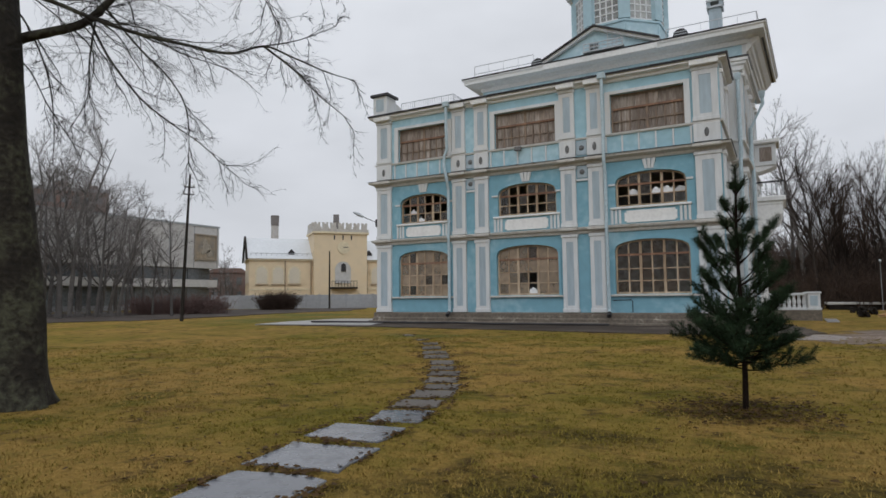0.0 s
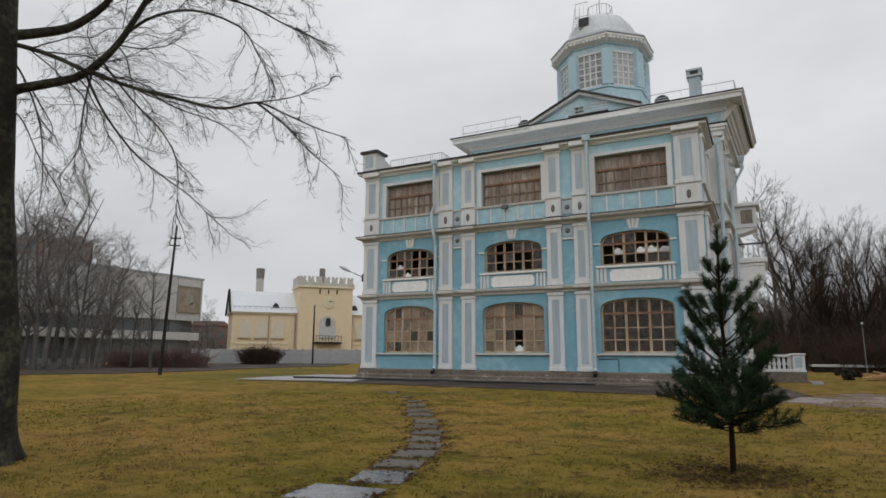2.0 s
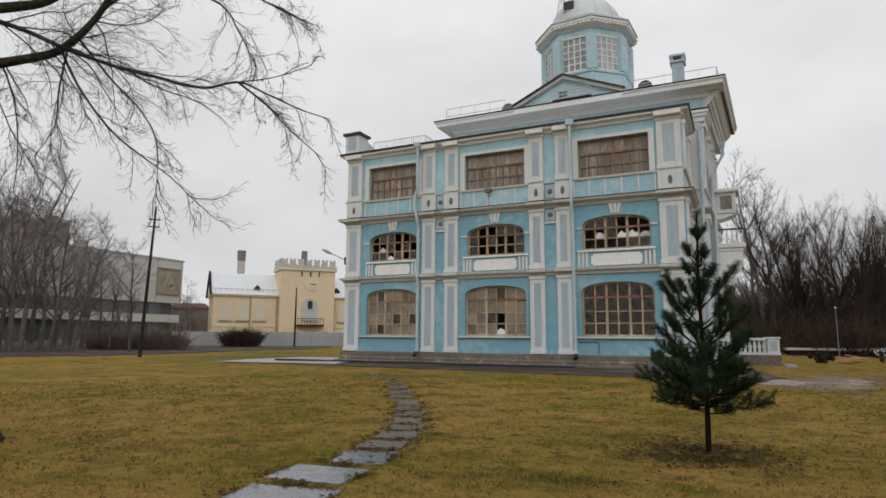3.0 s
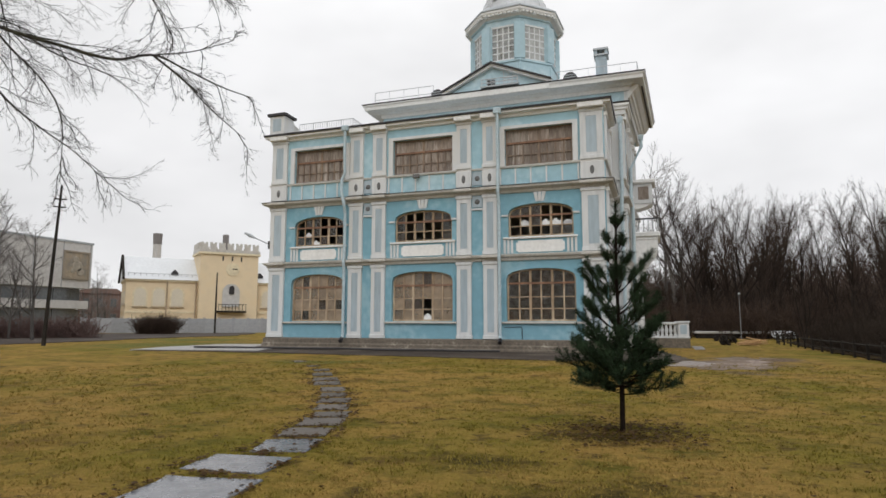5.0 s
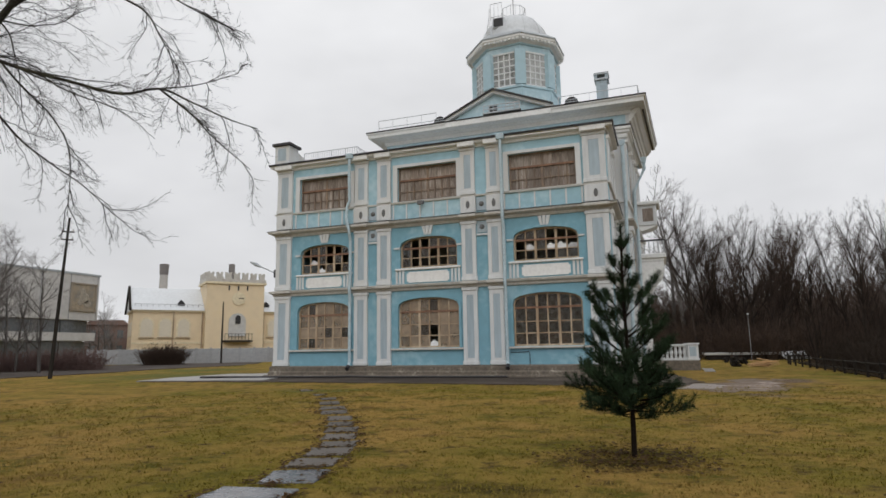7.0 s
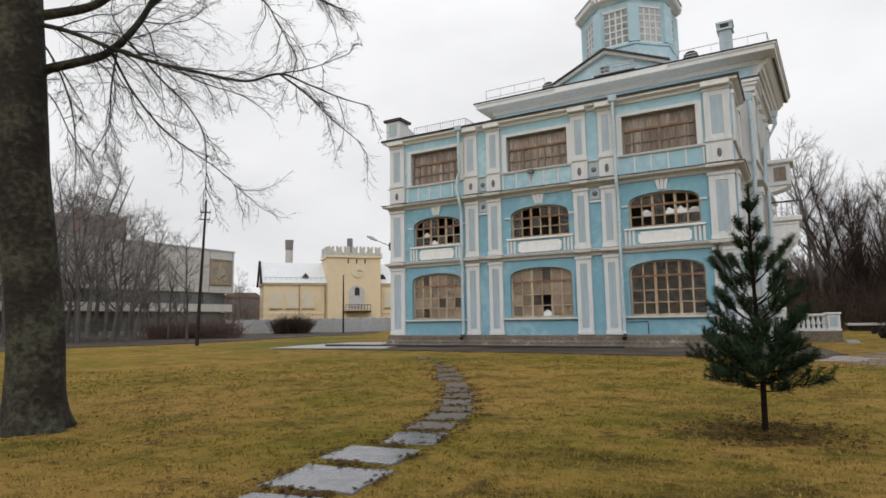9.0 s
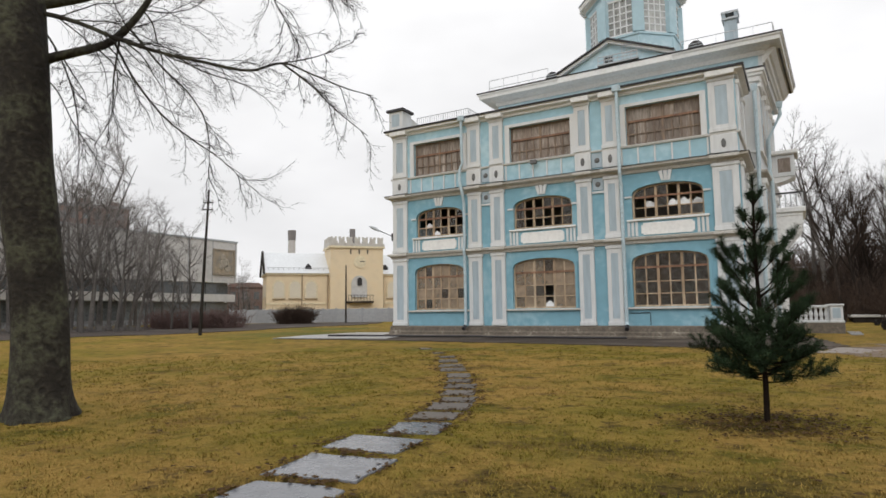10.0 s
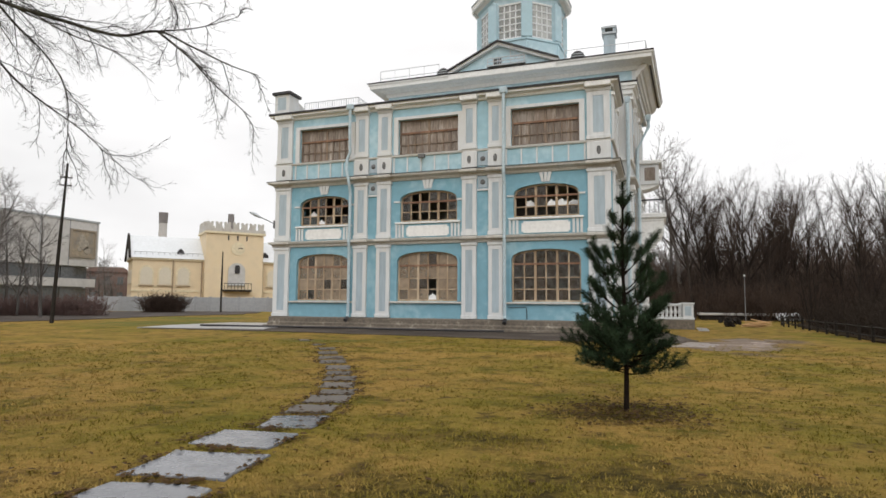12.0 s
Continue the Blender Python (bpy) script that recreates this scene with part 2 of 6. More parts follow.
def ring_outline(outer, inner, y0, y1):
    bm = bmesh.new()
    n = len(outer)
    loops = [[bm.verts.new((x, y, z)) for x, z in loop] for y in (y0, y1) for loop in (outer, inner)]
    for a, b in ((0, 1), (1, 3), (3, 2), (2, 0)):
        for i in range(n):
            bm.faces.new((loops[a][i], loops[a][(i + 1) % n], loops[b][(i + 1) % n], loops[b][i]))
    return bm


# ---- ground ----
def ease(a, b, v):
    k = min(max((v - a) / (b - a), 0), 1)
    return k * k * (3 - 2 * k)


def height(x, y):
    """The lie of the land: a lawn that rises a hand's breadth to the house, with shallow lumps and a low bank of earth beside the fence."""
    r = math.hypot(x, y)
    z = 0.12 * ease(12, 25, y) + 0.25 * ease(55, 75, r)
    z += 0.03 * noise.noise(Vector((x * 0.35, y * 0.35, 0))) * ease(80, 30, r)
    z += 0.08 * math.exp(-((x - 4.8) / 2.0) ** 2 - ((y - 27.5) / 3.0) ** 2)
    return z


def lawn_material():
    m = bpy.data.materials.new("winter_lawn")
    m.use_nodes = True
    t = m.node_tree
    b = t.nodes["Principled BSDF"]
    co = t.nodes.new("ShaderNodeTexCoord")

    def n(scale, detail, rough=0.6):
        k = t.nodes.new("ShaderNodeTexNoise")
        k.inputs["Scale"].default_value, k.inputs["Detail"].default_value, k.inputs["Roughness"].default_value = scale, detail, rough
        t.links.new(co.outputs["Object"], k.inputs["Vector"])
        return k.outputs["Fac"]

    def mix(f, a, c, lo, hi):
        r, x = t.nodes.new("ShaderNodeMapRange"), t.nodes.new("ShaderNodeMixRGB")
        r.inputs["From Min"].default_value, r.inputs["From Max"].default_value = lo, hi
        t.links.new(f, r.inputs["Value"])
        t.links.new(r.outputs[0], x.inputs[0])
        for i, v in ((1, a), (2, c)):
            if isinstance(v, tuple):
                x.inputs[i].default_value = (*v, 1)
            else:
                t.links.new(v, x.inputs[i])
        return x.outputs[0]

    def worn(colour, below, spots, ragged):
        """Patches of another ground cover with ragged, fading edges round the given spots (x, y, half-width, half-depth)."""
        out = below
        for x, y, w, d in spots:
            mp, ln, add = t.nodes.new("ShaderNodeMapping"), t.nodes.new("ShaderNodeVectorMath"), t.nodes.new("ShaderNodeMath")
            mp.inputs["Location"].default_value = (-x / w, -y / d, 0)
            mp.inputs["Scale"].default_value = (1 / w, 1 / d, 0)
            t.links.new(co.outputs["Object"], mp.inputs[0])
            ln.operation, add.operation = "LENGTH", "MULTIPLY_ADD"
            t.links.new(mp.outputs[0], ln.inputs[0])
            t.links.new(ragged, add.inputs[0])
            add.inputs[1].default_value = 2.8
            t.links.new(ln.outputs["Value"], add.inputs[2])
            out = mix(add.outputs[0], colour, out, 1.75, 2.5)
        return out

    green = mix(n(9, 6, 0.75), (0.112, 0.096, 0.013), (0.218, 0.180, 0.030), 0.34, 0.66)
    straw = mix(n(14, 6, 0.75), (0.208, 0.127, 0.029), (0.352, 0.228, 0.068), 0.32, 0.68)
    both = mix(n(0.22, 5, 0.65), green, straw, 0.36, 0.56)
    both = mix(n(0.95, 6, 0.7), both, (0.092, 0.083, 0.013), 0.50, 0.66)
    both = mix(n(3.2, 6, 0.75), both, (0.080, 0.064, 0.013), 0.56, 0.72)
    both = mix(n(0.55, 6, 0.7), both, (0.100, 0.060, 0.018), 0.56, 0.70)
    dirt = mix(n(1.6, 6, 0.7), both, (0.060, 0.038, 0.017), 0.55, 0.70)
    litter = mix(n(7, 6, 0.8), (0.040, 0.030, 0.011), (0.125, 0.092, 0.020), 0.42, 0.62)
    dirt = worn(litter, dirt, ((0.3, 5.6, 2.0, 1.0), (-1.7, 4.7, 1.6, 0.8), (-0.8, 9.0, 1.1, 0.6), (-1.9, 6.9, 0.8, 0.5), (-3.9, 4.0, 0.8, 0.5)), n(1.3, 6, 0.75))
    mud = mix(n(5, 6, 0.8), (0.095, 0.066, 0.042), (0.20, 0.150, 0.112), 0.42, 0.62)
    dirt = worn(mud, dirt, ((3.0, 25.0, 1.7, 2.6), (1.3, 23.2, 1.4, 1.4), (4.6, 26.5, 1.0, 1.6), (2.6, 20.4, 0.9, 0.6)), n(0.9, 6, 0.75))
    dirt = worn(mix(n(6, 6, 0.75), (0.085, 0.088, 0.022), (0.150, 0.145, 0.040), 0.36, 0.64), dirt, ((-31.0, 33.0, 5.5, 7.0), (-37.0, 43.0, 5.0, 5.0), (-12.0, 21.0, 3.0, 1.0)), n(0.5, 6, 0.7))
    clump = mix(n(16, 4, 0.7), dirt, (0.070, 0.052, 0.020), 0.62, 0.76)
    speck = mix(n(40, 3, 0.8), clump, (0.030, 0.022, 0.009), 0.66, 0.82)
    t.links.new(speck, b.inputs["Base Color"])
    b.inputs["Roughness"].default_value = 0.95
    b.inputs["Specular IOR Level"].default_value = 0.06
    bp = t.nodes.new("ShaderNodeBump")
    bp.inputs["Strength"].default_value, bp.inputs["Distance"].default_value = 1.0, 0.07
    t.links.new(n(9, 6, 0.75), bp.inputs["Height"])
    t.links.new(bp.outputs[0], b.inputs["Normal"])
    return m


LAWN = lawn_material()
ASPHALT = mat("wet_asphalt", (0.066, 0.052, 0.042), 0.85, 0.65, 1.25, 0.35, 14, 0.3, second=(0.11, 0.090, 0.074), cover=0.45, spec=0.15)
DRIVE = mat("muddy_drive", (0.066, 0.054, 0.047), 0.85, 0.6, 1.3, 0.3, 9, 0.3, second=(0.10, 0.085, 0.076), cover=0.4, spec=0.15)
CONCRETE = mat("wet_concrete", (0.27, 0.265, 0.265), 0.35, 0.8, 1.1, 0.4, 12, 0.1, second=(0.24, 0.23, 0.23), cover=0.45)
SLAB = mat("wet_stone_slab", (0.115, 0.12, 0.135), 0.26, 0.9, 1.06, 1.3, 5, 0.0, second=(0.085, 0.085, 0.092), cover=0.36, each=0.1, spec=0.55)
OLDSLAB = mat("dirty_stone_slab", (0.105, 0.092, 0.080), 0.7, 0.65, 1.25, 2.0, 14, 0.2, second=(0.065, 0.055, 0.045), cover=0.45, each=0.25)
WETMUD = mat("wet_pale_mud", (0.24, 0.20, 0.175), 0.4, 0.8, 1.15, 0.8, 8, 0.1, second=(0.17, 0.135, 0.11), cover=0.45)
EARTH = mat("bare_earth", (0.17, 0.125, 0.092), 0.8, 0.6, 1.3, 0.8, 8, 0.8, second=(0.29, 0.235, 0.20), cover=0.45, spec=0.2)
DARKFLOOR = mat("dark_wood_floor", (0.030, 0.020, 0.011), 0.95, 0.5, 1.5, 0.9, 9, 0.6, second=(0.045, 0.034, 0.013), cover=0.4, spec=0.05)


def axis_steps(lo, hi, near, step):
    """Coordinates that are close together near zero and far apart further out."""
    out, v = [0.0], 0.0
    for sign, end in ((1, hi), (-1, -lo)):
        v = 0.0
        while v < end:
            v += step if v < near else step * 1.25 ** ((v - near) / step / 3)
            v = min(v, end)
            out.append(sign * v)
    return sorted(set(out))


gx, gy = axis_steps(-1500, 1500, 24, 0.6), axis_steps(-400, 2500, 40, 0.6)
ground = new("ground", mesh_of("ground", [(x, y, height(x, y)) for y in gy for x in gx],
             [(r * len(gx) + c, r * len(gx) + c + 1, (r + 1) * len(gx) + c + 1, (r + 1) * len(gx) + c) for r in range(len(gy) - 1) for c in range(len(gx) - 1)], LAWN, True))
tagged(ground, "green and straw-coloured winter lawn with thin bare patches", "lawn", kind="structure")


def slab_on_ground(name, outline, material, label, category, lift=0.02, step=1.0, deep=0.15, jag=0.0):
    """A paved area that follows the ground, with a thin edge."""
    bm = bmesh.new()
    n = len(outline)
    pts = []
    for i in range(n):
        a, b = Vector(outline[i]), Vector(outline[(i + 1) % n])
        k = max(1, int((b - a).length / step))
        pts += [a.lerp(b, j / k) for j in range(k)]
    if jag:
        pts = [p + jag * Vector((noise.noise(Vector((p.x * 1.3, p.y * 1.3, 5))), noise.noise(Vector((p.x * 1.3, p.y * 1.3, 25))))) for p in pts]
    top = [bm.verts.new((p.x, p.y, height(p.x, p.y) + lift)) for p in pts]
    low = [bm.verts.new((p.x, p.y, height(p.x, p.y) - deep)) for p in pts]
    es = [bm.edges.new((top[i], top[(i + 1) % len(top)])) for i in range(len(top))]
    bmesh.ops.triangle_fill(bm, edges=es, use_beauty=True)
    for i in range(len(top)):
        j = (i + 1) % len(top)
        bm.faces.new((top[i], low[i], low[j], top[j]))
    return tagged(part(name, bm, material), label, category, kind="structure")


slab_on_ground("pavement", [(-26.0, 25.4), (-18, 25.6), (-10, 24.8), (-4, 24.0), (0.6, 24.4), (1.2, 26.5), (0.8, 30.0), (0.4, 33), (-2, 36), (-22, 36), (-22.5, 33)],
               ASPHALT, "wet dark asphalt apron along the house", "pavement", 0.035, 0.4, 0.15, 0.35)
slab_on_ground("pavement", [(-26.2, 25.4), (-19.0, 26.4), (-21.6, 33.2), (-24.6, 35.4), (-27.0, 34.0), (-27.4, 29.0)], CONCRETE, "pale wet concrete paving beside the house", "pavement", 0.06)
slab_on_ground("pavement", [(-46, 12), (-40.5, 31.0), (-43.0, 44.5), (-40.5, 51.5), (-42.3, 58.2), (-45.8, 63.1), (-57, 52), (-60, 33), (-66, 14)], DRIVE, "dark wet drive behind the lawn", "pavement", 0.05, 1.0, 0.15, 1.0)

# ---- the house ----
mansion = thing("mansion", "pale blue three-storey mansion with white pilasters and a domed lantern", "house", (-11.6, 30.25, 0.1))
MAN_INV = Matrix.Translation((11.6, -30.25, -0.1))


def under(ob, parent=None):
    """Puts a mesh made in world coordinates under the house, or under one of its parts."""
    ob.parent = parent or mansion
    if ob.parent is mansion:
        ob.matrix_parent_inverse = MAN_INV
    return ob


def hpart(name, bm, material, label="", parent=None):
    return under(part(name, bm, material, None, label), parent)


XL, XR, YF = -21.15, -2.05, 30.25
BX_LEFT = -16.1
BAYS = [(-17.95, -19.62, -16.28), (-11.62, -13.35, -9.90), (-5.32, -7.05, -3.58)]
PILASTERS = [(-21.1, -20.1), (-15.95, -15.15), (-14.55, -13.75), (-9.65, -8.87), (-8.22, -7.48), (-3.2, -2.1)]

holes = []
for c, a, b in BAYS:
    holes += [arch(a, b, 1.66, 3.78, 4.3), arch(a + 0.12, b - 0.05, 5.92, 7.05, 7.6), [(a, 9.62), (b, 9.62), (b, 11.58), (a, 11.58)]]
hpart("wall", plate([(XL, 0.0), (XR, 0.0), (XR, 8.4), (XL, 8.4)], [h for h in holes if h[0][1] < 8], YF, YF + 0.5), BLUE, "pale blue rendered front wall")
hpart("wall", plate([(XL, 8.4), (XR, 8.4), (XR, 12.4), (XL, 12.4)], [h for h in holes if h[0][1] > 8], YF, YF + 0.5), MIDBLUE, "lighter pale blue upper wall")
side_holes = [[(31.35, z0), (32.85, z0), (32.85, z1), (31.35, z1)] for z0, z1 in ((1.66, 4.2), (5.92, 7.5), (9.7, 11.5))]
bm = plate([(YF + 0.5, 0.0), (35.0, 0.0), (35.0, 12.4), (YF + 0.5, 12.4)], side_holes, -0.5, 0.0)
bmesh.ops.transform(bm, matrix=Matrix(((0, 1, 0, XR), (1, 0, 0, 0), (0, 0, 1, 0), (0, 0, 0, 1))), verts=bm.verts)
hpart("wall", bm, WHITE, "soiled white side wall")
for z0, z1 in ((1.66, 4.2), (5.92, 7.5), (9.7, 11.5)):
    sw = hpart("side_window", new_box(XR - 0.30, XR - 0.22, 31.36, 32.84, z0 + 0.01, z1 - 0.01), BOARD, "narrow boarded side window")
    for y in (31.4, 32.1, 32.8):
        hpart("glazing_bar", new_box(XR - 0.218, XR - 0.17, y - 0.035, y + 0.035, z0 + 0.02, z1 - 0.02), WOODF, "", sw)
    hpart("architrave", new_box(XR, XR + 0.06, 31.15, 31.34, z0, z1 + 0.1), WHITE, "", sw)
    hpart("architrave", new_box(XR, XR + 0.06, 32.86, 33.05, z0, z1 + 0.1), WHITE, "", sw)
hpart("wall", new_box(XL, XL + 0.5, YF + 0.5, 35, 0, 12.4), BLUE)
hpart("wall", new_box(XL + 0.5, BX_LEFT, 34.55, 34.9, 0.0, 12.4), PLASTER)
for z in (0.8, 4.75, 8.35):
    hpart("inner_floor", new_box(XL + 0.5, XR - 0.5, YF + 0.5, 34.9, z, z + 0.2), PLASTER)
hpart("flat_roof", new_box(XL + 0.1, XR - 0.1, YF + 0.1, 35.2, 12.4, 12.6), TIN)
for x in (-14.8, -8.5):
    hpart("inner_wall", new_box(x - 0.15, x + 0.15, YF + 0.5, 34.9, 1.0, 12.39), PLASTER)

# plinth, mouldings and cornices
RUN = [(XL, 35.0), (XL, YF), (XR, YF), (XR, 34.0)]
hpart("plinth", sweep([(0.0, 0.0), (0.22, 0.0), (0.22, 0.42), (0.16, 0.48), (0.16, 0.70), (0.10, 0.76), (0.0, 0.76)], RUN), PLINTH, "weathered stone plinth")
hpart("plinth_step", sweep([(0.2, 0.0), (0.42, 0.0), (0.42, 0.24), (0.38, 0.28), (0.2, 0.28)], RUN), PLINTH)
hpart("string_course", sweep([(0, 4.70), (0.10, 4.72), (0.14, 4.84), (0.26, 4.90), (0.30, 5.0), (0.0, 5.06)], RUN), STONE, "soiled stone string course")
hpart("string_course", sweep([(0, 8.18), (0.08, 8.20), (0.14, 8.32), (0.30, 8.38), (0.38, 8.42), (0.40, 8.52), (0.0, 8.62)], RUN), STONE, "soiled stone string course")
hpart("flashing", sweep([(0.02, 8.625), (0.44, 8.525), (0.44, 8.545), (0.02, 8.65)], RUN), TAR)
hpart("sill_course", sweep([(0, 9.50), (0.10, 9.52), (0.14, 9.60), (0.0, 9.62)], RUN), CREAM)
hpart("cornice", sweep([(0, 12.20), (0.10, 12.22), (0.12, 12.34), (0.26, 12.36), (0.36, 12.40), (0.36, 12.52), (0.0, 12.6)], RUN), CREAM, "white moulded main cornice")
hpart("flashing", sweep([(0.0, 12.605), (0.40, 12.525), (0.42, 12.50), (0.44, 12.61), (0.0, 12.72)], RUN), TAR, "black sheet-metal cornice edge")


def pilaster(x0, x1, z0, z1, y=YF, proud=0.14):
    """A flat pilaster with a base, a capital and a sunk panel."""
    w = x1 - x0
    bm = new_box(x0, x1, y - proud + 0.03, y, z0, z1)
    for a, b in ((x0, x0 + 0.26 * w), (x1 - 0.26 * w, x1)):
        box(bm, a, b, y - proud, y - proud + 0.03, z0, z1)
    box(bm, x0 + 0.26 * w, x1 - 0.26 * w, y - proud, y - proud + 0.03, z1 - 0.38, z1)
    box(bm, x0 + 0.26 * w, x1 - 0.26 * w, y - proud, y - proud + 0.03, z0, z0 + 0.34)
    box(bm, x0 - 0.05, x1 + 0.05, y - proud - 0.05, y, z1 - 0.16, z1, 0.02)
    box(bm, x0 - 0.04, x1 + 0.04, y - proud - 0.04, y, z0, z0 + 0.2, 0.02)
    p = hpart("pilaster", bm, WHITE, "white pilaster with a sunk grey panel")
    panel = new_box(x0 + 0.27 * w, x1 - 0.27 * w, y - proud + 0.018, y - proud + 0.034, z0 + 0.35, z1 - 0.39)
    hpart("panel", panel, PALE, "", p)
    return p

# brown litter round the pine's foot, which also paints in the pine's shade

for x0, x1 in PILASTERS:
    pilaster(x0, x1, 0.76, 4.70)
    pilaster(x0, x1, 5.06, 8.18)
    pilaster(x0, x1, 9.62, 12.2)
    ped = hpart("pedestal", new_box(x0 - 0.03, x1 + 0.03, YF - 0.16, YF, 8.64, 9.5, bevel=0.02), WHITE)
    bm = bmesh.new()
    bmesh.ops.create_uvsphere(bm, u_segments=10, v_segments=6, radius=1, matrix=pose((x0 + x1) / 2, YF - 0.16, 9.07) @ Matrix.Diagonal((0.11, 0.05, 0.22, 1)))
    hpart("ornament", bm, ORNAMENT, "dark oval cast ornament", ped)
    for z0, z1, o in ((12.21, 12.5, 0.42), (8.36, 8.52, 0.46), (4.86, 5.02, 0.36)):
        hpart("cornice_break", new_box(x0 - 0.08, x1 + 0.08, YF - o, YF, z0, z1, bevel=0.03), CREAM if z0 > 12 else STONE)
    hpart("flashing", new_box(x0 - 0.12, x1 + 0.12, YF - 0.48, YF, 12.505, 12.585), TAR)
for a, b in ((-15.1, -14.6), (-8.82, -8.27)):
    for z0, z1 in ((7.55, 8.15), (8.72, 9.45)):
        m = (z0 + z1) / 2
        hpart("relief_tile", new_box(a, b, YF - 0.05, YF, z0, z1, bevel=0.02), PALE)
        bm = bmesh.new()
        bmesh.ops.create_cone(bm, cap_ends=True, segments=8, radius1=0.15, radius2=0.06, depth=0.07, matrix=pose((a + b) / 2, YF - 0.08, m, 90))
        hpart("rosette", bm, ORNAMENT, "grey cast rosette")
    hpart("ledge", new_box(a - 0.03, b + 0.03, YF - 0.08, YF, 7.40, 7.50), WHITE)


def arch_top(x, x0, x1, spring, top):
    k = max(0.0, 1 - ((x - (x0 + x1) / 2) / ((x1 - x0) / 2)) ** 2) ** 0.5
    return spring + (top - spring) * k ** 0.75


def quad_pane(x0, x1, z0, za, zm, zb, y):
    return mesh_poly([(x0, z0), (x1, z0), (x1, zb), ((x0 + x1) / 2, zm), (x0, za)], y)


def mesh_poly(outline, y):
    return prism(bmesh.new(), outline, y, y + 0.006)


def window(x0, x1, z0, spring, top, cols, rows, glasses, thick=(), y=YF + 0.2, label="", broken=(), boarded=False):
    """A wooden window with glazing bars; rows: heights of the cross bars, as parts of the height; broken: panes left out or jagged."""
    rng = random.Random(int(abs(x0) * 100 + z0 * 1000))
    wood, cross = (DARKBAR if boarded else WOODF), TRANSOM
    w = tagged(hpart("window", ring_outline(arch(x0, x1, z0, spring, top), arch(x0 + 0.09, x1 - 0.09, z0 + 0.09, spring, top - 0.09), y - 0.05, y + 0.07), wood), label)
    full = top - z0
    zs = [z0 + 0.07] + [z0 + r * full for r in rows] + [top]
    xs = [x0 + 0.07 + (x1 - x0 - 0.14) * k / cols for k in range(cols + 1)]
    up = lambda x: arch_top(min(max(x, x0 + 0.02), x1 - 0.02), x0, x1, spring, top) - 0.04
    for k, x in enumerate(xs[1:-1], 1):
        b = 0.062 if k in thick else 0.034
        d = rng.uniform(-0.012, 0.012)
        end = zs[-2] if boarded and k not in thick else up(x)
        hpart("mullion" if k in thick else "glazing_bar", new_box(x - b + d, x + b + d, y - 0.03, y + 0.03, z0 + 0.05, end), wood, "", w)
    for i, z in enumerate(zs[1:-1]):
        heavy = i == len(zs) - 3
        b = 0.05 if heavy else 0.025
        inset = 0.0 if z < spring else (x1 - x0) / 2 * (1 - max(0, 1 - ((z - spring) / (top - spring)) ** 2.67) ** 0.5)
        hpart("transom" if heavy else "glazing_bar", new_box(x0 + 0.05 + inset, x1 - 0.05 - inset, y - (0.045 if heavy else 0.025), y + 0.028, z - b, z + b), cross if heavy else wood, "", w)
    for r in range(0 if boarded else len(zs) - 1):
        for k in range(cols):
            a, b, c = xs[k], xs[k + 1], zs[r]
            hi = lambda x: min(zs[r + 1], up(x) + 0.01)
            if hi((a + b) / 2) - c < 0.08:
                continue
            za, zm, zb = max(hi(a), c + 0.03), max(hi((a + b) / 2), c + 0.03), max(hi(b), c + 0.03)
            if (k, r) in broken:
                if broken[(k, r)]:
                    h = zb - c
                    shard = [(a, c), (b, c), (b, c + h * rng.uniform(0.2, 0.6)), (a + (b - a) * 0.7, c + h * rng.uniform(0.3, 0.5)), (a + (b - a) * 0.45, c + h * rng.uniform(0.5, 0.85)), (a, c + h * rng.uniform(0.15, 0.5))]
                    hpart("pane", mesh_poly(shard, y), SKYSHARD, "broken glass shard with a painted white sky reflection", w)
                continue
            g = rng.choice(glasses)
            hpart("pane", quad_pane(a, b, c, za, zm, zb, y), g, "", w)
    return w


def loft_box(x, y, z):
    """A rain funnel that widens upwards."""
    bm = bmesh.new()
    rings = [[bm.verts.new((x + r * u, y + r * v, z + h)) for u, v in ((-1, -1), (1, -1), (1, 1), (-1, 1))] for r, h in ((0.11, -0.25), (0.16, -0.02), (0.16, 0.08))]
    for a, b in zip(rings, rings[1:]):
        for i in range(4):
            bm.faces.new((a[i], a[(i + 1) % 4], b[(i + 1) % 4], b[i]))
    bm.faces.new(rings[0][::-1])
    bm.faces.new(rings[-1])
    return bm


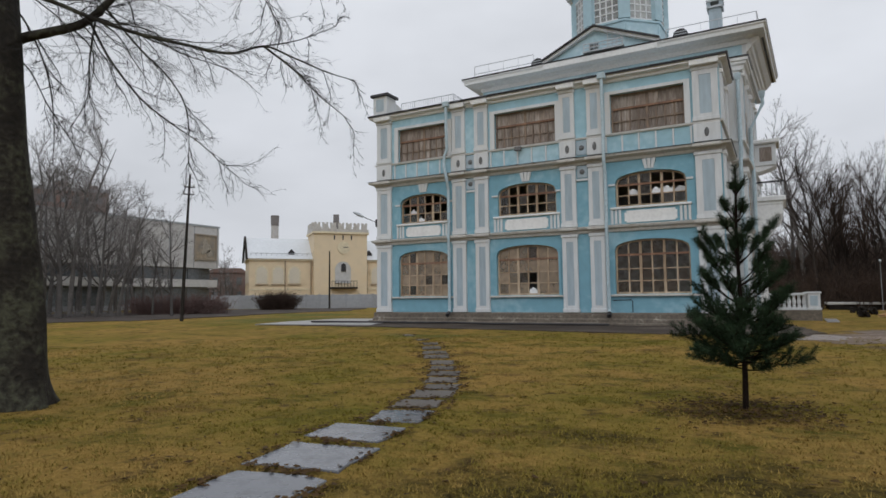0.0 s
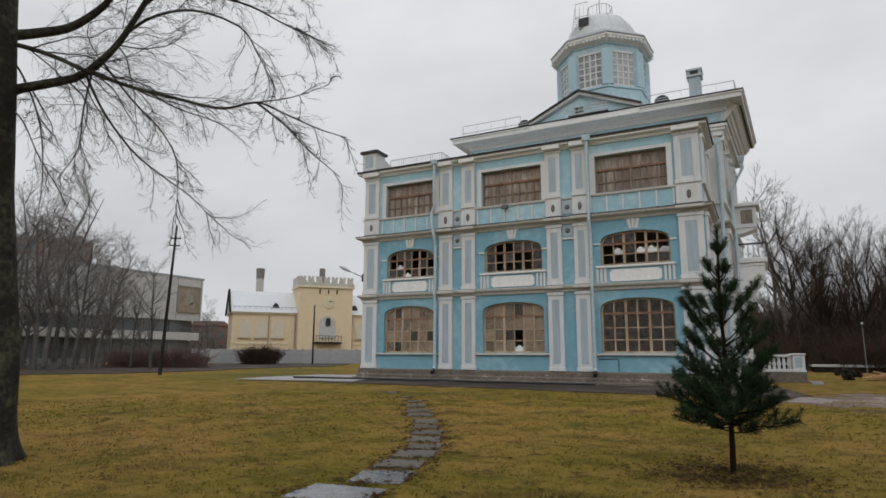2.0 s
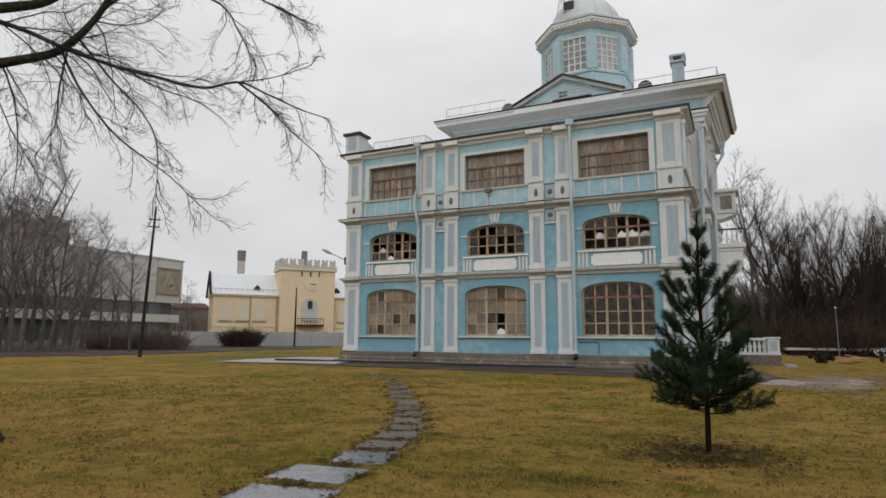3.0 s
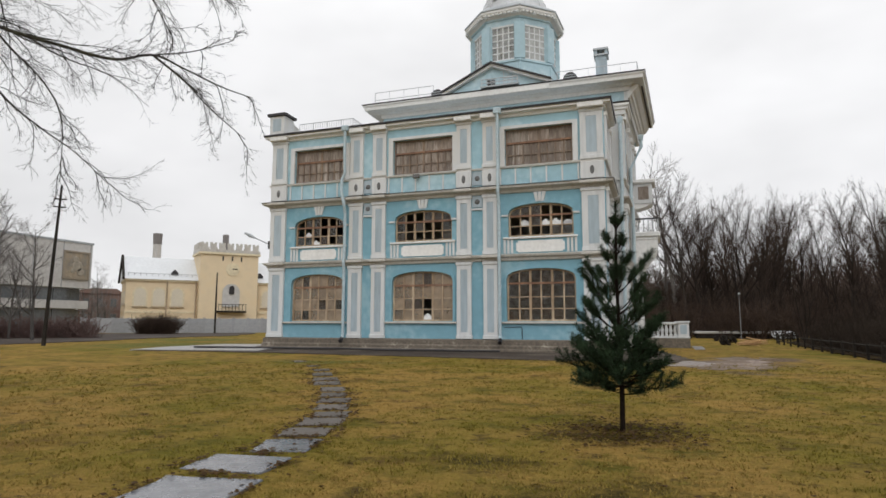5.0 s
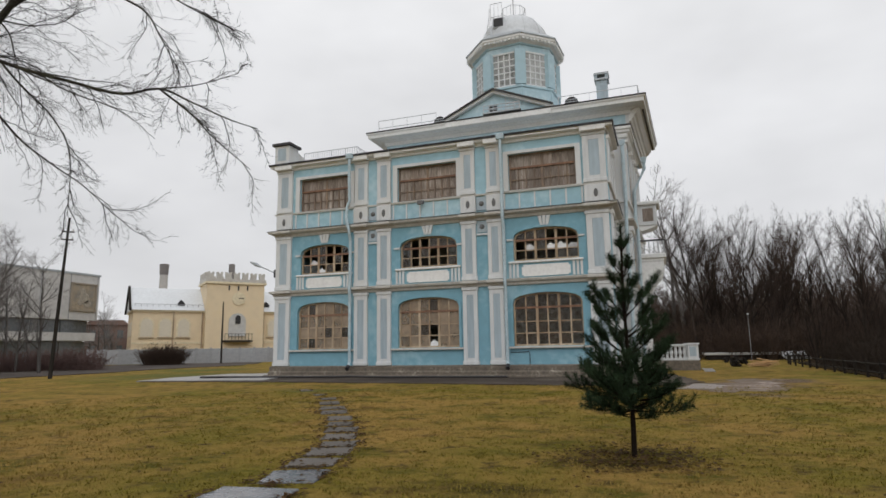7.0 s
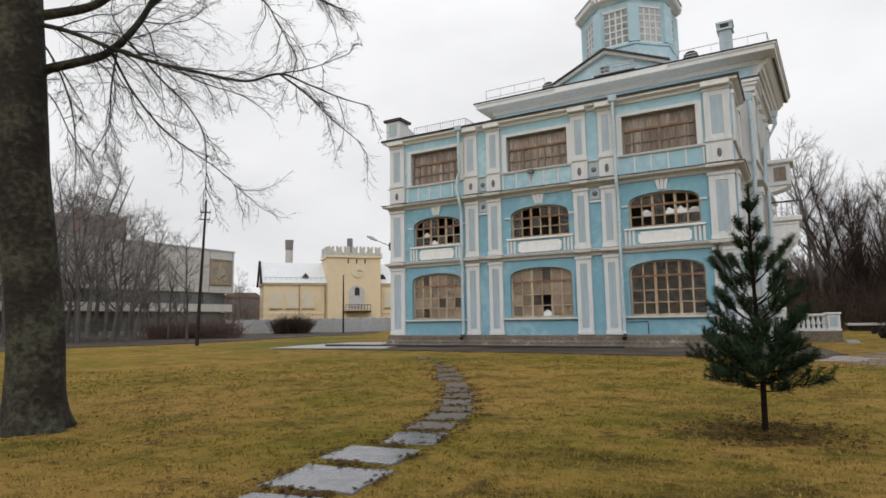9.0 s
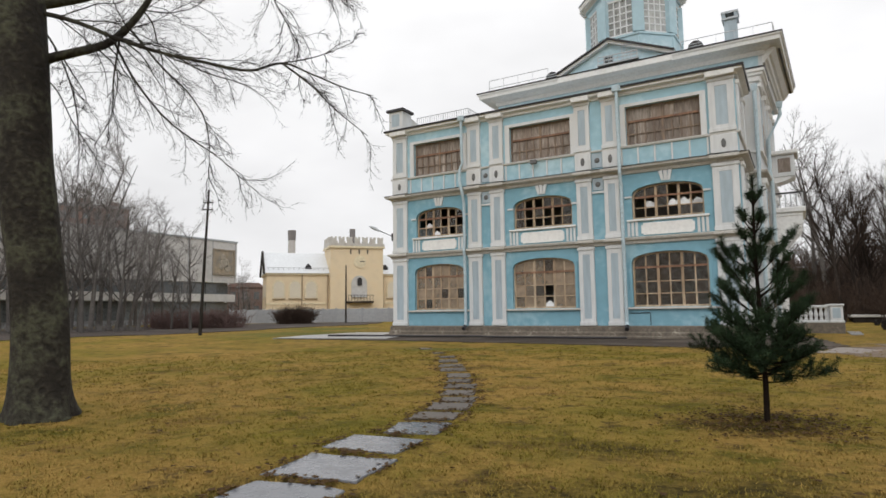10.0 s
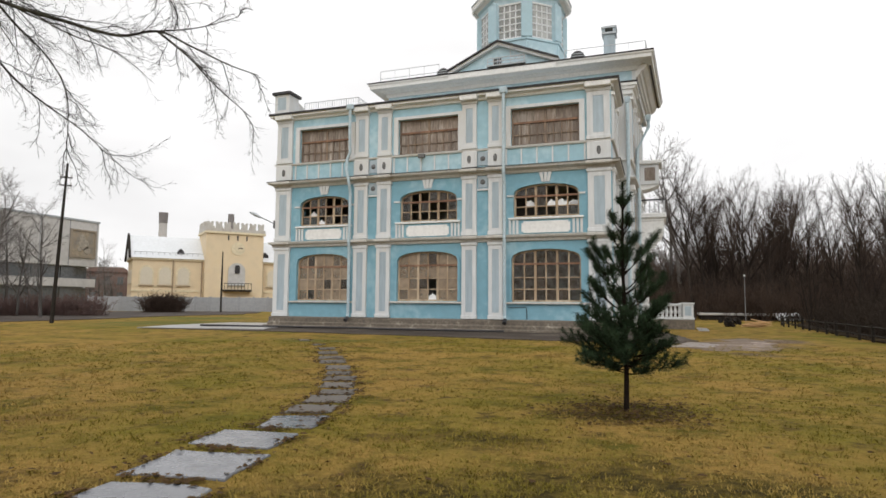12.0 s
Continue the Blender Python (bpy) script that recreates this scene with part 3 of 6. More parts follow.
def first_floor_trim(a, b):
    """The archivolt, keystone, sill and fluted apron of a first-floor window."""
    c = (a + b) / 2
    for dx in (-0.17, 0, 0.17):
        hpart("keystone", prism(bmesh.new(), [(c + dx * 0.8 - 0.06, 7.68), (c + dx * 0.8 + 0.06, 7.68), (c + dx * 1.35 + 0.09, 8.17), (c + dx * 1.35 - 0.09, 8.17)], YF - 0.1, YF), WHITE)
    hpart("sill", new_box(a - 0.25, b + 0.2, YF - 0.12, YF + 0.1, 5.80, 5.90, bevel=0.02), CREAM)
    hpart("impost", new_box(a - 0.33, a + 0.02, YF - 0.07, YF, 6.98, 7.07), WHITE)
    hpart("impost", new_box(b - 0.02, b + 0.30, YF - 0.07, YF, 6.98, 7.07), WHITE)
    p0, p1, n = a + 0.42, b - 0.45, 0.09
    outline = [(p0 + n, 5.12), (p1 - n, 5.12), (p1 - n, 5.19), (p1, 5.19), (p1, 5.61), (p1 - n, 5.61), (p1 - n, 5.70), (p0 + n, 5.70), (p0 + n, 5.61), (p0, 5.61), (p0, 5.19), (p0 + n, 5.19)]
    hpart("apron_panel", prism(bmesh.new(), outline, YF - 0.06, YF), CREAM, "white apron panel with notched corners")
    for k in range(3):
        for x in (a - 0.18 + k * 0.19, b + 0.10 - k * 0.19):
            hpart("flute", new_box(x - 0.055, x + 0.055, YF - 0.06, YF, 5.08, 5.78), WHITE)


def eyebrow(a, b, spring, top, wide, material, y=YF):
    o = arch(a - wide, b + wide, spring - 0.001, spring, top + wide)[2:]
    i = arch(a, b, spring - 0.001, spring, top)[2:]
    bm = bmesh.new()
    L = [[bm.verts.new((x, yy, z)) for x, z in loop] for yy in (y - 0.05, y) for loop in (o, i)]
    for p, q in ((0, 1), (1, 3), (3, 2), (2, 0)):
        for k in range(len(o) - 1):
            bm.faces.new((L[p][k], L[p][k + 1], L[q][k + 1], L[q][k]))
    hpart("archivolt", bm, material)


broken_right = {(1, 1): 1, (2, 0): 0, (3, 1): 1, (4, 1): 1, (0, 0): 0, (5, 1): 1, (4, 2): 0, (3, 0): 0, (0, 1): 0, (3, 2): 0, (5, 2): 0, (1, 0): 0}
broken_mid = {(1, 0): 0, (2, 0): 0, (3, 1): 0, (1, 2): 0, (4, 1): 0, (3, 0): 0, (4, 0): 0, (2, 2): 0, (1, 1): 0}
broken_left = {(1, 1): 1, (2, 0): 1, (3, 1): 0, (0, 2): 0, (4, 0): 0, (4, 2): 0, (3, 2): 0, (5, 1): 0, (0, 1): 0}
for n, (c, a, b) in enumerate(BAYS):
    ground_glass = [[DUSTY, DUSTY, DUSTY, DIRTY], [DUSTY, DUSTY, DUSTY, DUSTY, DIRTY], [DIRTY]][n]
    window(a, b, 1.66, 3.78, 4.3, 6, (0.24, 0.46, 0.72), ground_glass, (2, 4), label="brown wooden arched window with many " + ("dark" if n == 2 else "dust-covered") + " panes",
           broken=[{}, {(3, 0): 1, (3, 1): 0}, {}][n])
    a1, b1 = a + 0.12, b - 0.05
    window(a1, b1, 5.92, 7.05, 7.6, 6, (0.33, 0.64), [DIRTY], (2, 4), label="brown wooden arched window with broken panes", broken=(broken_left, broken_mid, broken_right)[n])
    w = window(a, b, 9.62, 11.56, 11.58, 8, (0.30, 0.63), [DIRTY], (4,), label="brown rectangular window boarded from inside", boarded=True)
    for k in range(11):
        x = a + 0.05 + (b - a - 0.1) * k / 11
        hpart("board", new_box(x + 0.006, x + (b - a - 0.1) / 11 - 0.006, YF + 0.235, YF + 0.26, 9.64 + 0.02 * ((k * 7) % 3), 10.84), BOARD, "", w)
    for k in range(3):
        x, wide = a + 0.05, (b - a - 0.1) / 3
        hpart("board", new_box(x + wide * k + 0.006, x + wide * (k + 1) - 0.006, YF + 0.225, YF + 0.25, 10.85, 11.56), BOARD, "", w)
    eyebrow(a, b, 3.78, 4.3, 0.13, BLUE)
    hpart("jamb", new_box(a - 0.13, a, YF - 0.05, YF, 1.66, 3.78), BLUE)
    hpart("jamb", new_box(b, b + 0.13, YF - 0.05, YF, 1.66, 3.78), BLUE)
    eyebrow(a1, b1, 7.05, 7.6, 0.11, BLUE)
    first_floor_trim(a1, b1)
    left = PILASTERS[2 * n][1] + 0.02
    right = PILASTERS[2 * n + 1][0] - 0.02
    hpart("sill", new_box(left, right, YF - 0.16, YF + 0.12, 1.54, 1.64, bevel=0.02), STONE, "soiled stone window sill")
    hpart("architrave", ring_outline([(a - 0.26, 9.62), (b + 0.26, 9.62), (b + 0.26, 11.74), (a - 0.26, 11.74)], [(a, 9.625), (b, 9.625), (b, 11.58), (a, 11.58)], YF - 0.09, YF), WHITE)
    for k in range(6):
        x = a - 0.25 + (b - a + 0.5) * k / 5
        hpart("balustrade_strip", new_box(x - 0.038, x + 0.038, YF - 0.06, YF, 8.66, 9.5), WHITE)

# downpipes with their elbows
for x, jog in ((-16.12, 0.16), (-7.33, 0.0)):
    bm = tube(bmesh.new(), [(x, YF - 0.5, 12.35), (x, YF - 0.5, 11.0), (x, YF - 0.42, 9.9), (x - jog, YF - 0.45, 9.5), (x - jog, YF - 0.5, 8.9), (x, YF - 0.5, 8.2), (x, YF - 0.30, 7.6), (x, YF - 0.30, 5.4), (x, YF - 0.38, 4.9), (x, YF - 0.30, 4.4), (x, YF - 0.30, 0.95), (x + 0.05, YF - 0.5, 0.72)], 0.085, 8)
    pipe = hpart("downpipe", bm, PIPE, "dented pale blue downpipe")
    hpart("funnel", new_box(x - 0.2, x + 0.2, YF - 0.62, YF - 0.36, 12.3, 12.62, bevel=0.04), PIPE, "", pipe)
    hpart("pipe_shoe", tube(bmesh.new(), [(x + 0.05, YF - 0.48, 0.74), (x + 0.08, YF - 0.72, 0.60)], 0.11, 8), TAR, "black pipe mouth", pipe)

# a floodlight under the middle upper window and a cable loop on the lower wall
flood = hpart("floodlight", new_box(-12.05, -11.70, YF - 0.42, YF - 0.22, 9.30, 9.52, bevel=0.03), ORNAMENT, "small grey floodlight")
hpart("bracket", new_box(-11.91, -11.84, YF - 0.22, YF, 9.40, 9.46), TAR, "", flood)
hpart("cable", tube(bmesh.new(), [(-7.2, YF - 0.03, 1.36), (-6.3, YF - 0.03, 1.38), (-6.27, YF - 0.03, 1.3), (-6.27, YF - 0.03, 0.78)], 0.018, 5), TAR, "thin dark cable on the wall")

# corner pedestal of the parapet and the terrace rail
hpart("parapet_pier", new_box(-21.3, -20.3, 30.0, 31.0, 12.62, 13.78, bevel=0.03), WHITE, "white parapet pier with a sunk panel")
hpart("pier_panel", new_box(-21.08, -20.52, 29.985, 30.05, 12.85, 13.6), PALE)
hpart("pier_cap", new_box(-21.42, -20.18, 29.88, 31.12, 13.78, 13.93), TAR)
side = [(31.0, 12.65), (34.6, 12.65), (34.6, 12.8), (33.0, 13.0), (32.0, 13.5), (31.0, 13.75)]
bm = prism(bmesh.new(), side, -21.0, -20.5)
bmesh.ops.transform(bm, matrix=Matrix(((0, 1, 0, 0), (1, 0, 0, 0), (0, 0, 1, 0), (0, 0, 0, 1))), verts=bm.verts)
hpart("parapet_wing", bm, WHITE)


def railing(name, path, z, high, gap, label, bars=True):
    """Thin posts, bars and rails along a level run of corners."""
    r = hpart(name, bmesh.new(), RAIL, label)
    for (xa, ya), (xb, yb) in zip(path, path[1:]):
        n = max(1, round(math.hypot(xb - xa, yb - ya) / gap))
        for k in ((1.0, 0.5) if not bars else (1.0, 0.12)):
            hpart("rail", tube(bmesh.new(), [(xa, ya, z + high * k), (xb, yb, z + high * k)], 0.024, 4), RAIL, "", r)
        for i in range(n + 1):
            x, y = xa + (xb - xa) * i / n, ya + (yb - ya) * i / n
            hpart("post" if i % 6 == 0 or not bars else "baluster", tube(bmesh.new(), [(x, y, z), (x, y, z + high)], 0.024 if i % 6 == 0 else 0.013, 4), RAIL, "", r)
    return r


railing("railing", [(-20.0, 31.2), (-16.4, 31.2), (-16.4, 34.0)], 12.6, 0.95, 0.16, "thin pale roof terrace railing")

# ---- the main block behind, with its attic, hipped roof and pediment ----
BX0, BY0, BY1 = -16.1, 34.8, 43.4
AX, BX = (-1.0, -0.56), (-1.42, -1.02)


def run_x(ends, y):
    """The place across of a side wall that splays a little towards the back."""
    return ends[0] + (ends[1] - ends[0]) * (y - BY0) / (BY1 - BY0)


def upright(corners, z0, z1):
    """An upright block over a plan of corners."""
    bm = bmesh.new()
    a, b = ([bm.verts.new((x, y, z)) for x, y in corners] for z in (z0, z1))
    bm.faces.new(a[::-1])
    bm.faces.new(b)
    for i in range(len(a)):
        bm.faces.new((a[i], a[(i + 1) % len(a)], b[(i + 1) % len(a)], b[i]))
    return bm


hpart("wall", upright([(BX0, BY0 + 0.01), (AX[0] - 0.2, BY0 + 0.01), (AX[1] - 0.2, BY1), (BX0, BY1)], 13.75, 14.75), SKYBLUE, "light pale blue attic wall")
hpart("wall", upright([(AX[0] - 0.2, BY0 + 0.01), (AX[0], BY0 + 0.01), (AX[1], BY1), (AX[1] - 0.2, BY1)], 13.75, 14.75), WHITE, "soiled white attic side wall")
hpart("wall", upright([(BX0, BY0 + 0.02), (BX[0], BY0 + 0.02), (BX[1], BY1), (BX0, BY1)], 0, 13.75), WHITE, "white wall of the main block")
BRUN = [(BX0, BY1), (BX0, BY0), (AX[0], BY0), (AX[1], BY1)]
hpart("cornice", sweep([(0, 14.62), (0.08, 14.64), (0.12, 14.84), (0.34, 14.90), (0.40, 14.96), (0.90, 14.98), (0.93, 15.18), (1.0, 15.22), (1.02, 15.28), (0.0, 15.3)], BRUN), CREAM, "deep white moulded attic cornice")
hpart("flashing", sweep([(0.0, 15.31), (1.02, 15.285), (1.05, 15.36), (0.0, 15.44)], BRUN), TAR)
EAVE = [(run_x(AX, 35.3), 35.3), (AX[1], BY1)]
hpart("side_eave_edge", sweep([(0.66, 14.98), (0.80, 14.94), (0.80, 15.02), (0.66, 15.04)], EAVE), TAR)
hpart("side_frieze", sweep([(0.0, 14.2), (0.10, 14.22), (0.14, 14.34), (0.24, 14.40), (0.30, 14.56), (0.42, 14.62), (0.62, 14.86), (0.62, 14.93), (0.0, 14.95)], [(AX[0], BY0 + 0.02), (AX[1], BY1)]), CREAM, "white coved side frieze")
bm = bmesh.new()
low = [bm.verts.new(p) for p in ((BX0 - 1.0, BY0 - 1.0, 15.36), (AX[0] + 1.0, BY0 - 1.0, 15.36), (AX[1] + 1.0, BY1 + 0.05, 15.36), (BX0 - 1.0, BY1 + 0.05, 15.36))]
top = [bm.verts.new(p) for p in ((-11.5, 37.8, 16.7), (-5.6, 37.8, 16.7), (-5.6, 41.4, 16.7), (-11.5, 41.4, 16.7))]
for i in range(4):
    bm.faces.new((low[i], low[(i + 1) % 4], top[(i + 1) % 4], top[i]))
bm.faces.new(top)
bm.faces.new(low[::-1])
hpart("roof", bm, TIN, "grey sheet-metal hipped roof")

PX0, PX1, PXC, PZ = -11.85, -5.15, -8.72, 16.88
PY = BY0 - 0.45
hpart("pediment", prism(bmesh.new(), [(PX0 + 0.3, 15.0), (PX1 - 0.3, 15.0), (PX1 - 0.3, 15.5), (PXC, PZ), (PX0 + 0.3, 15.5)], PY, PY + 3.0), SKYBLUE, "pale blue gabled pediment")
for s, xe in ((-1, PX0), (1, PX1)):
    d = Vector((xe - PXC, 15.42 - PZ)).normalized()
    for lo, hi, out, m, nm in ((-0.02, 0.16, 0.28, WHITE, "raking_cornice"), (0.16, 0.25, 0.42, TAR, "flashing")):
        a, b = Vector((PXC, PZ)), Vector((xe, 15.42))
        hpart(nm, prism(bmesh.new(), [(a.x, a.y + lo), (b.x, b.y + lo), (b.x, b.y + hi), (a.x, a.y + hi)][::s], PY - out, PY + (3.4 if m is TAR else 0.0)), m)
hpart("pediment_base", new_box(PX0 + 0.1, PX1 - 0.1, PY - 0.55, PY, 14.95, 15.28, bevel=0.04), CREAM)
box_window = hpart("attic_window", ring_outline([(-9.1, 15.62), (-8.5, 15.62), (-8.5, 16.18), (-9.1, 16.18)], [(-9.03, 15.69), (-8.57, 15.69), (-8.57, 16.11), (-9.03, 16.11)], PY - 0.06, PY + 0.02), PALE, "small blue-grey attic window")
hpart("pane", new_box(-9.03, -8.57, PY - 0.02, PY - 0.01, 15.69, 16.11), DIRTY, "", box_window)
hpart("bar", new_box(-8.82, -8.78, PY - 0.05, PY - 0.02, 15.69, 16.11), PALE, "", box_window)
hpart("bar", new_box(-9.03, -8.57, PY - 0.052, PY - 0.022, 15.89, 15.92), PALE, "", box_window)
hpart("attic_ledge", new_box(-9.3, -7.0, PY - 0.7, PY, 15.42, 15.5), TIN)
railing("railing", [(-9.25, PY - 0.65), (-7.05, PY - 0.65)], 15.5, 0.42, 0.36, "small ledge railing", False)
railing("railing", [(-7.95, PY - 0.35), (-7.15, PY - 0.35)], 15.5, 1.0, 0.26, "leaning roof ladder", False)
for x in (-12.3, -4.13):
    bm = bmesh.new()
    bmesh.ops.create_uvsphere(bm, u_segments=14, v_segments=8, radius=0.55, matrix=pose(x, BY0 + 0.2, 15.45))
    bmesh.ops.bisect_plane(bm, geom=bm.verts[:] + bm.edges[:] + bm.faces[:], plane_co=(x, 0, 15.4), plane_no=(0, 0, 1), clear_inner=True)
    dorm = hpart("round_dormer", bm, TIN, "half-round sheet-metal roof vent")
    bm = bmesh.new()
    bmesh.ops.create_cone(bm, cap_ends=True, segments=14, radius1=0.4, radius2=0.4, depth=0.1, matrix=pose(x, BY0 - 0.32, 15.62, 90))
    hpart("louvre", bm, TAR, "", dorm)
    for k in range(4):
        hpart("slat", new_box(x - 0.36, x + 0.36, BY0 - 0.40, BY0 - 0.36, 15.4 + k * 0.14, 15.44 + k * 0.14), TIN, "", dorm)
railing("railing", [(-16.6, BY0 - 0.2), (-12.6, BY0 - 0.2)], 15.36, 1.0, 0.9, "thin pale roof edge railing", False)
railing("railing", [(-5.0, BY0 + 0.6), (-0.45, BY0 + 0.6), (-0.1, BY1)], 15.36, 1.15, 0.9, "thin pale roof edge railing", False)
chimney = hpart("chimney", new_box(-2.85, -2.2, 36.7, 37.4, 15.4, 17.75), PALE, "blue-grey rendered chimney with a vented cap")
hpart("chimney_cap", new_box(-2.95, -2.1, 36.6, 37.5, 17.75, 17.86), TIN, "", chimney)
for a, b in ((-2.93, -2.75), (-2.3, -2.12)):
    hpart("cap_leg", new_box(a, b, 36.62, 37.48, 17.86, 18.1), PALE, "", chimney)
hpart("cap_lid", new_box(-2.97, -2.08, 36.58, 37.52, 18.1, 18.22), TIN, "", chimney)

# ---- the lantern with its dome ----
LC = Vector((-8.45, 39.5))
LA = radians(18.5)


def octagon(r, z):
    return [(LC.x + r * math.cos(LA + k * math.tau / 8), LC.y + r * math.sin(LA + k * math.tau / 8), z) for k in range(8)]


def loft(rings):
    bm = bmesh.new()
    vs = [[bm.verts.new(p) for p in ring] for ring in rings]
    n = len(vs[0])
    for a, b in zip(vs, vs[1:]):
        for i in range(n):
            bm.faces.new((a[i], a[(i + 1) % n], b[(i + 1) % n], b[i]))
    bm.faces.new(vs[0][::-1])
    bm.faces.new(vs[-1])
    return bm


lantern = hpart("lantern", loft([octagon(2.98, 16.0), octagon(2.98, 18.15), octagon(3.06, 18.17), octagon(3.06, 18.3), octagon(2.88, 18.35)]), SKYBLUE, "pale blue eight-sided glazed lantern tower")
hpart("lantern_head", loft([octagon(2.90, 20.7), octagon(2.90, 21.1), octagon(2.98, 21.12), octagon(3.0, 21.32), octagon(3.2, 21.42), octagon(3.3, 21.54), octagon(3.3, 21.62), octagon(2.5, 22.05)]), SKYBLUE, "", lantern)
hpart("eave", loft([octagon(3.01, 21.22), octagon(3.22, 21.40), octagon(3.38, 21.52), octagon(3.38, 21.66), octagon(3.1, 21.70)]), CREAM, "white lantern eave", lantern)
hpart("eave_edge", loft([octagon(3.32, 21.67), octagon(3.44, 21.68), octagon(3.44, 21.75), octagon(2.75, 22.25), octagon(2.7, 22.25)]), TIN, "", lantern)
for k in range(8):
    x, y, _ = octagon(2.82, 0)[k]
    a = LA + k * math.tau / 8
    bm = bmesh.new()
    box(bm, -0.22, 0.20, -0.34, 0.34, 18.35, 20.75)
    bmesh.ops.transform(bm, matrix=pose(x, y, 0, 0, 0, math.degrees(a)), verts=bm.verts)
    hpart("corner_pier", bm, SKYBLUE, "", lantern)
    am = a + math.tau / 16
    m = pose(LC.x + 2.64 * math.cos(am), LC.y + 2.64 * math.sin(am), -0.16, 0, 0, math.degrees(am) + 90)
    bm = ring_outline([(-0.9, 18.45), (0.9, 18.45), (0.9, 20.88), (-0.9, 20.88)], [(-0.76, 18.6), (0.76, 18.6), (0.76, 20.76), (-0.76, 20.76)], -0.06, 0.06)
    bmesh.ops.transform(bm, matrix=m, verts=bm.verts)
    lw = hpart("lantern_window", bm, IVORY, "white many-paned lantern window", lantern)
    bars = [(-0.76 + 0.38 * j - 0.04, -0.76 + 0.38 * j + 0.04, -0.03, 0.03, 18.6, 20.8) for j in range(1, 4)]
    bars += [(-0.78, 0.78, -0.034, 0.026, 18.62 + 0.43 * j - 0.035, 18.62 + 0.43 * j + 0.035) for j in range(1, 5)]
    for extent in bars:
        bm = new_box(*extent)
        bmesh.ops.transform(bm, matrix=m, verts=bm.verts)
        hpart("lantern_bar", bm, IVORY, "", lantern)
    bm = new_box(-0.76, 0.76, 0.0, 0.006, 18.6, 20.8)
    bmesh.ops.transform(bm, matrix=m, verts=bm.verts)
    hpart("lantern_pane", bm, CLEAR, "", lantern)
    bm = new_box(-1.25, 1.25, -0.02, 0.06, 17.4, 18.1, bevel=0.02)
    bmesh.ops.transform(bm, matrix=pose(LC.x + 2.76 * math.cos(am), LC.y + 2.76 * math.sin(am), -0.1, 0, 0, math.degrees(am) + 90), verts=bm.verts)
    hpart("lantern_panel", bm, SKYBLUE, "", lantern)
    for j in range(9):
        bm = new_box(-0.07, 0.07, -0.2, 0.0, 21.38, 21.5)
        s = (j - 4) * 0.27
        bmesh.ops.transform(bm, matrix=pose(LC.x + 2.98 * math.cos(am), LC.y + 2.98 * math.sin(am), -0.08, 0, 0, math.degrees(am) + 90) @ pose(s, 0, 0), verts=bm.verts)
        hpart("dentil", bm, CREAM, "", lantern)
rings = [[(LC.x + r * math.cos(k * math.tau / 24), LC.y + r * math.sin(k * math.tau / 24), z) for k in range(24)] for r, z in
         [(2.75, 22.1)] + [(2.3 * math.cos(q * math.pi / 18), 22.35 + 2.15 * math.sin(q * math.pi / 18)) for q in range(9)]]
dome = hpart("dome", loft(rings), WHITETIN, "pale sheet-metal dome")
for f in dome.data.polygons:
    f.use_smooth = True
for k in range(12):
    a = k * math.tau / 12
    hpart("dome_seam", tube(bmesh.new(), [(LC.x + 2.31 * math.cos(q * math.pi / 18) * math.cos(a), LC.y + 2.31 * math.cos(q * math.pi / 18) * math.sin(a), 22.35 + 2.16 * math.sin(q * math.pi / 18)) for q in range(9)], 0.025, 4), WHITETIN, "", dome)
hpart("hatch", new_box(-9.45, -8.65, 37.35, 38.4, 22.9, 23.65, bevel=0.05), WHITETIN, "open dome hatch with a dark mouth", dome)
# black sheet stands in for the shade inside the hatch opening
hpart("hatch_mouth", new_box(-9.38, -8.72, 37.32, 37.345, 22.98, 23.57), TAR, "", dome)
top_rail = [(LC.x + 0.85 * math.cos(k * math.tau / 8), LC.y + 0.85 * math.sin(k * math.tau / 8)) for k in range(9)]
railing("railing", top_rail, 24.1, 1.05, 0.3, "thin pale dome-top railing")
railing("railing", [(-9.6, 37.45), (-8.8, 37.45)], 23.65, 1.1, 0.27, "thin hatch railing")
for k in range(9):
    hpart("rung", tube(bmesh.new(), [(-9.75, 36.75 + 0.10 * k, 22.2 + 0.2 * k), (-9.4, 36.75 + 0.10 * k, 22.2 + 0.2 * k)], 0.02, 4), RAIL)
for x in (-9.75, -9.4):
    hpart("ladder_rail", tube(bmesh.new(), [(x, 36.7, 22.05), (x, 37.6, 23.9), (x, 37.75, 24.6)], 0.025, 4), RAIL)
hpart("mast", tube(bmesh.new(), [(LC.x, LC.y, 24.3), (LC.x, LC.y, 30.0)], [0.045, 0.02], 6), RAIL, "thin metal mast")

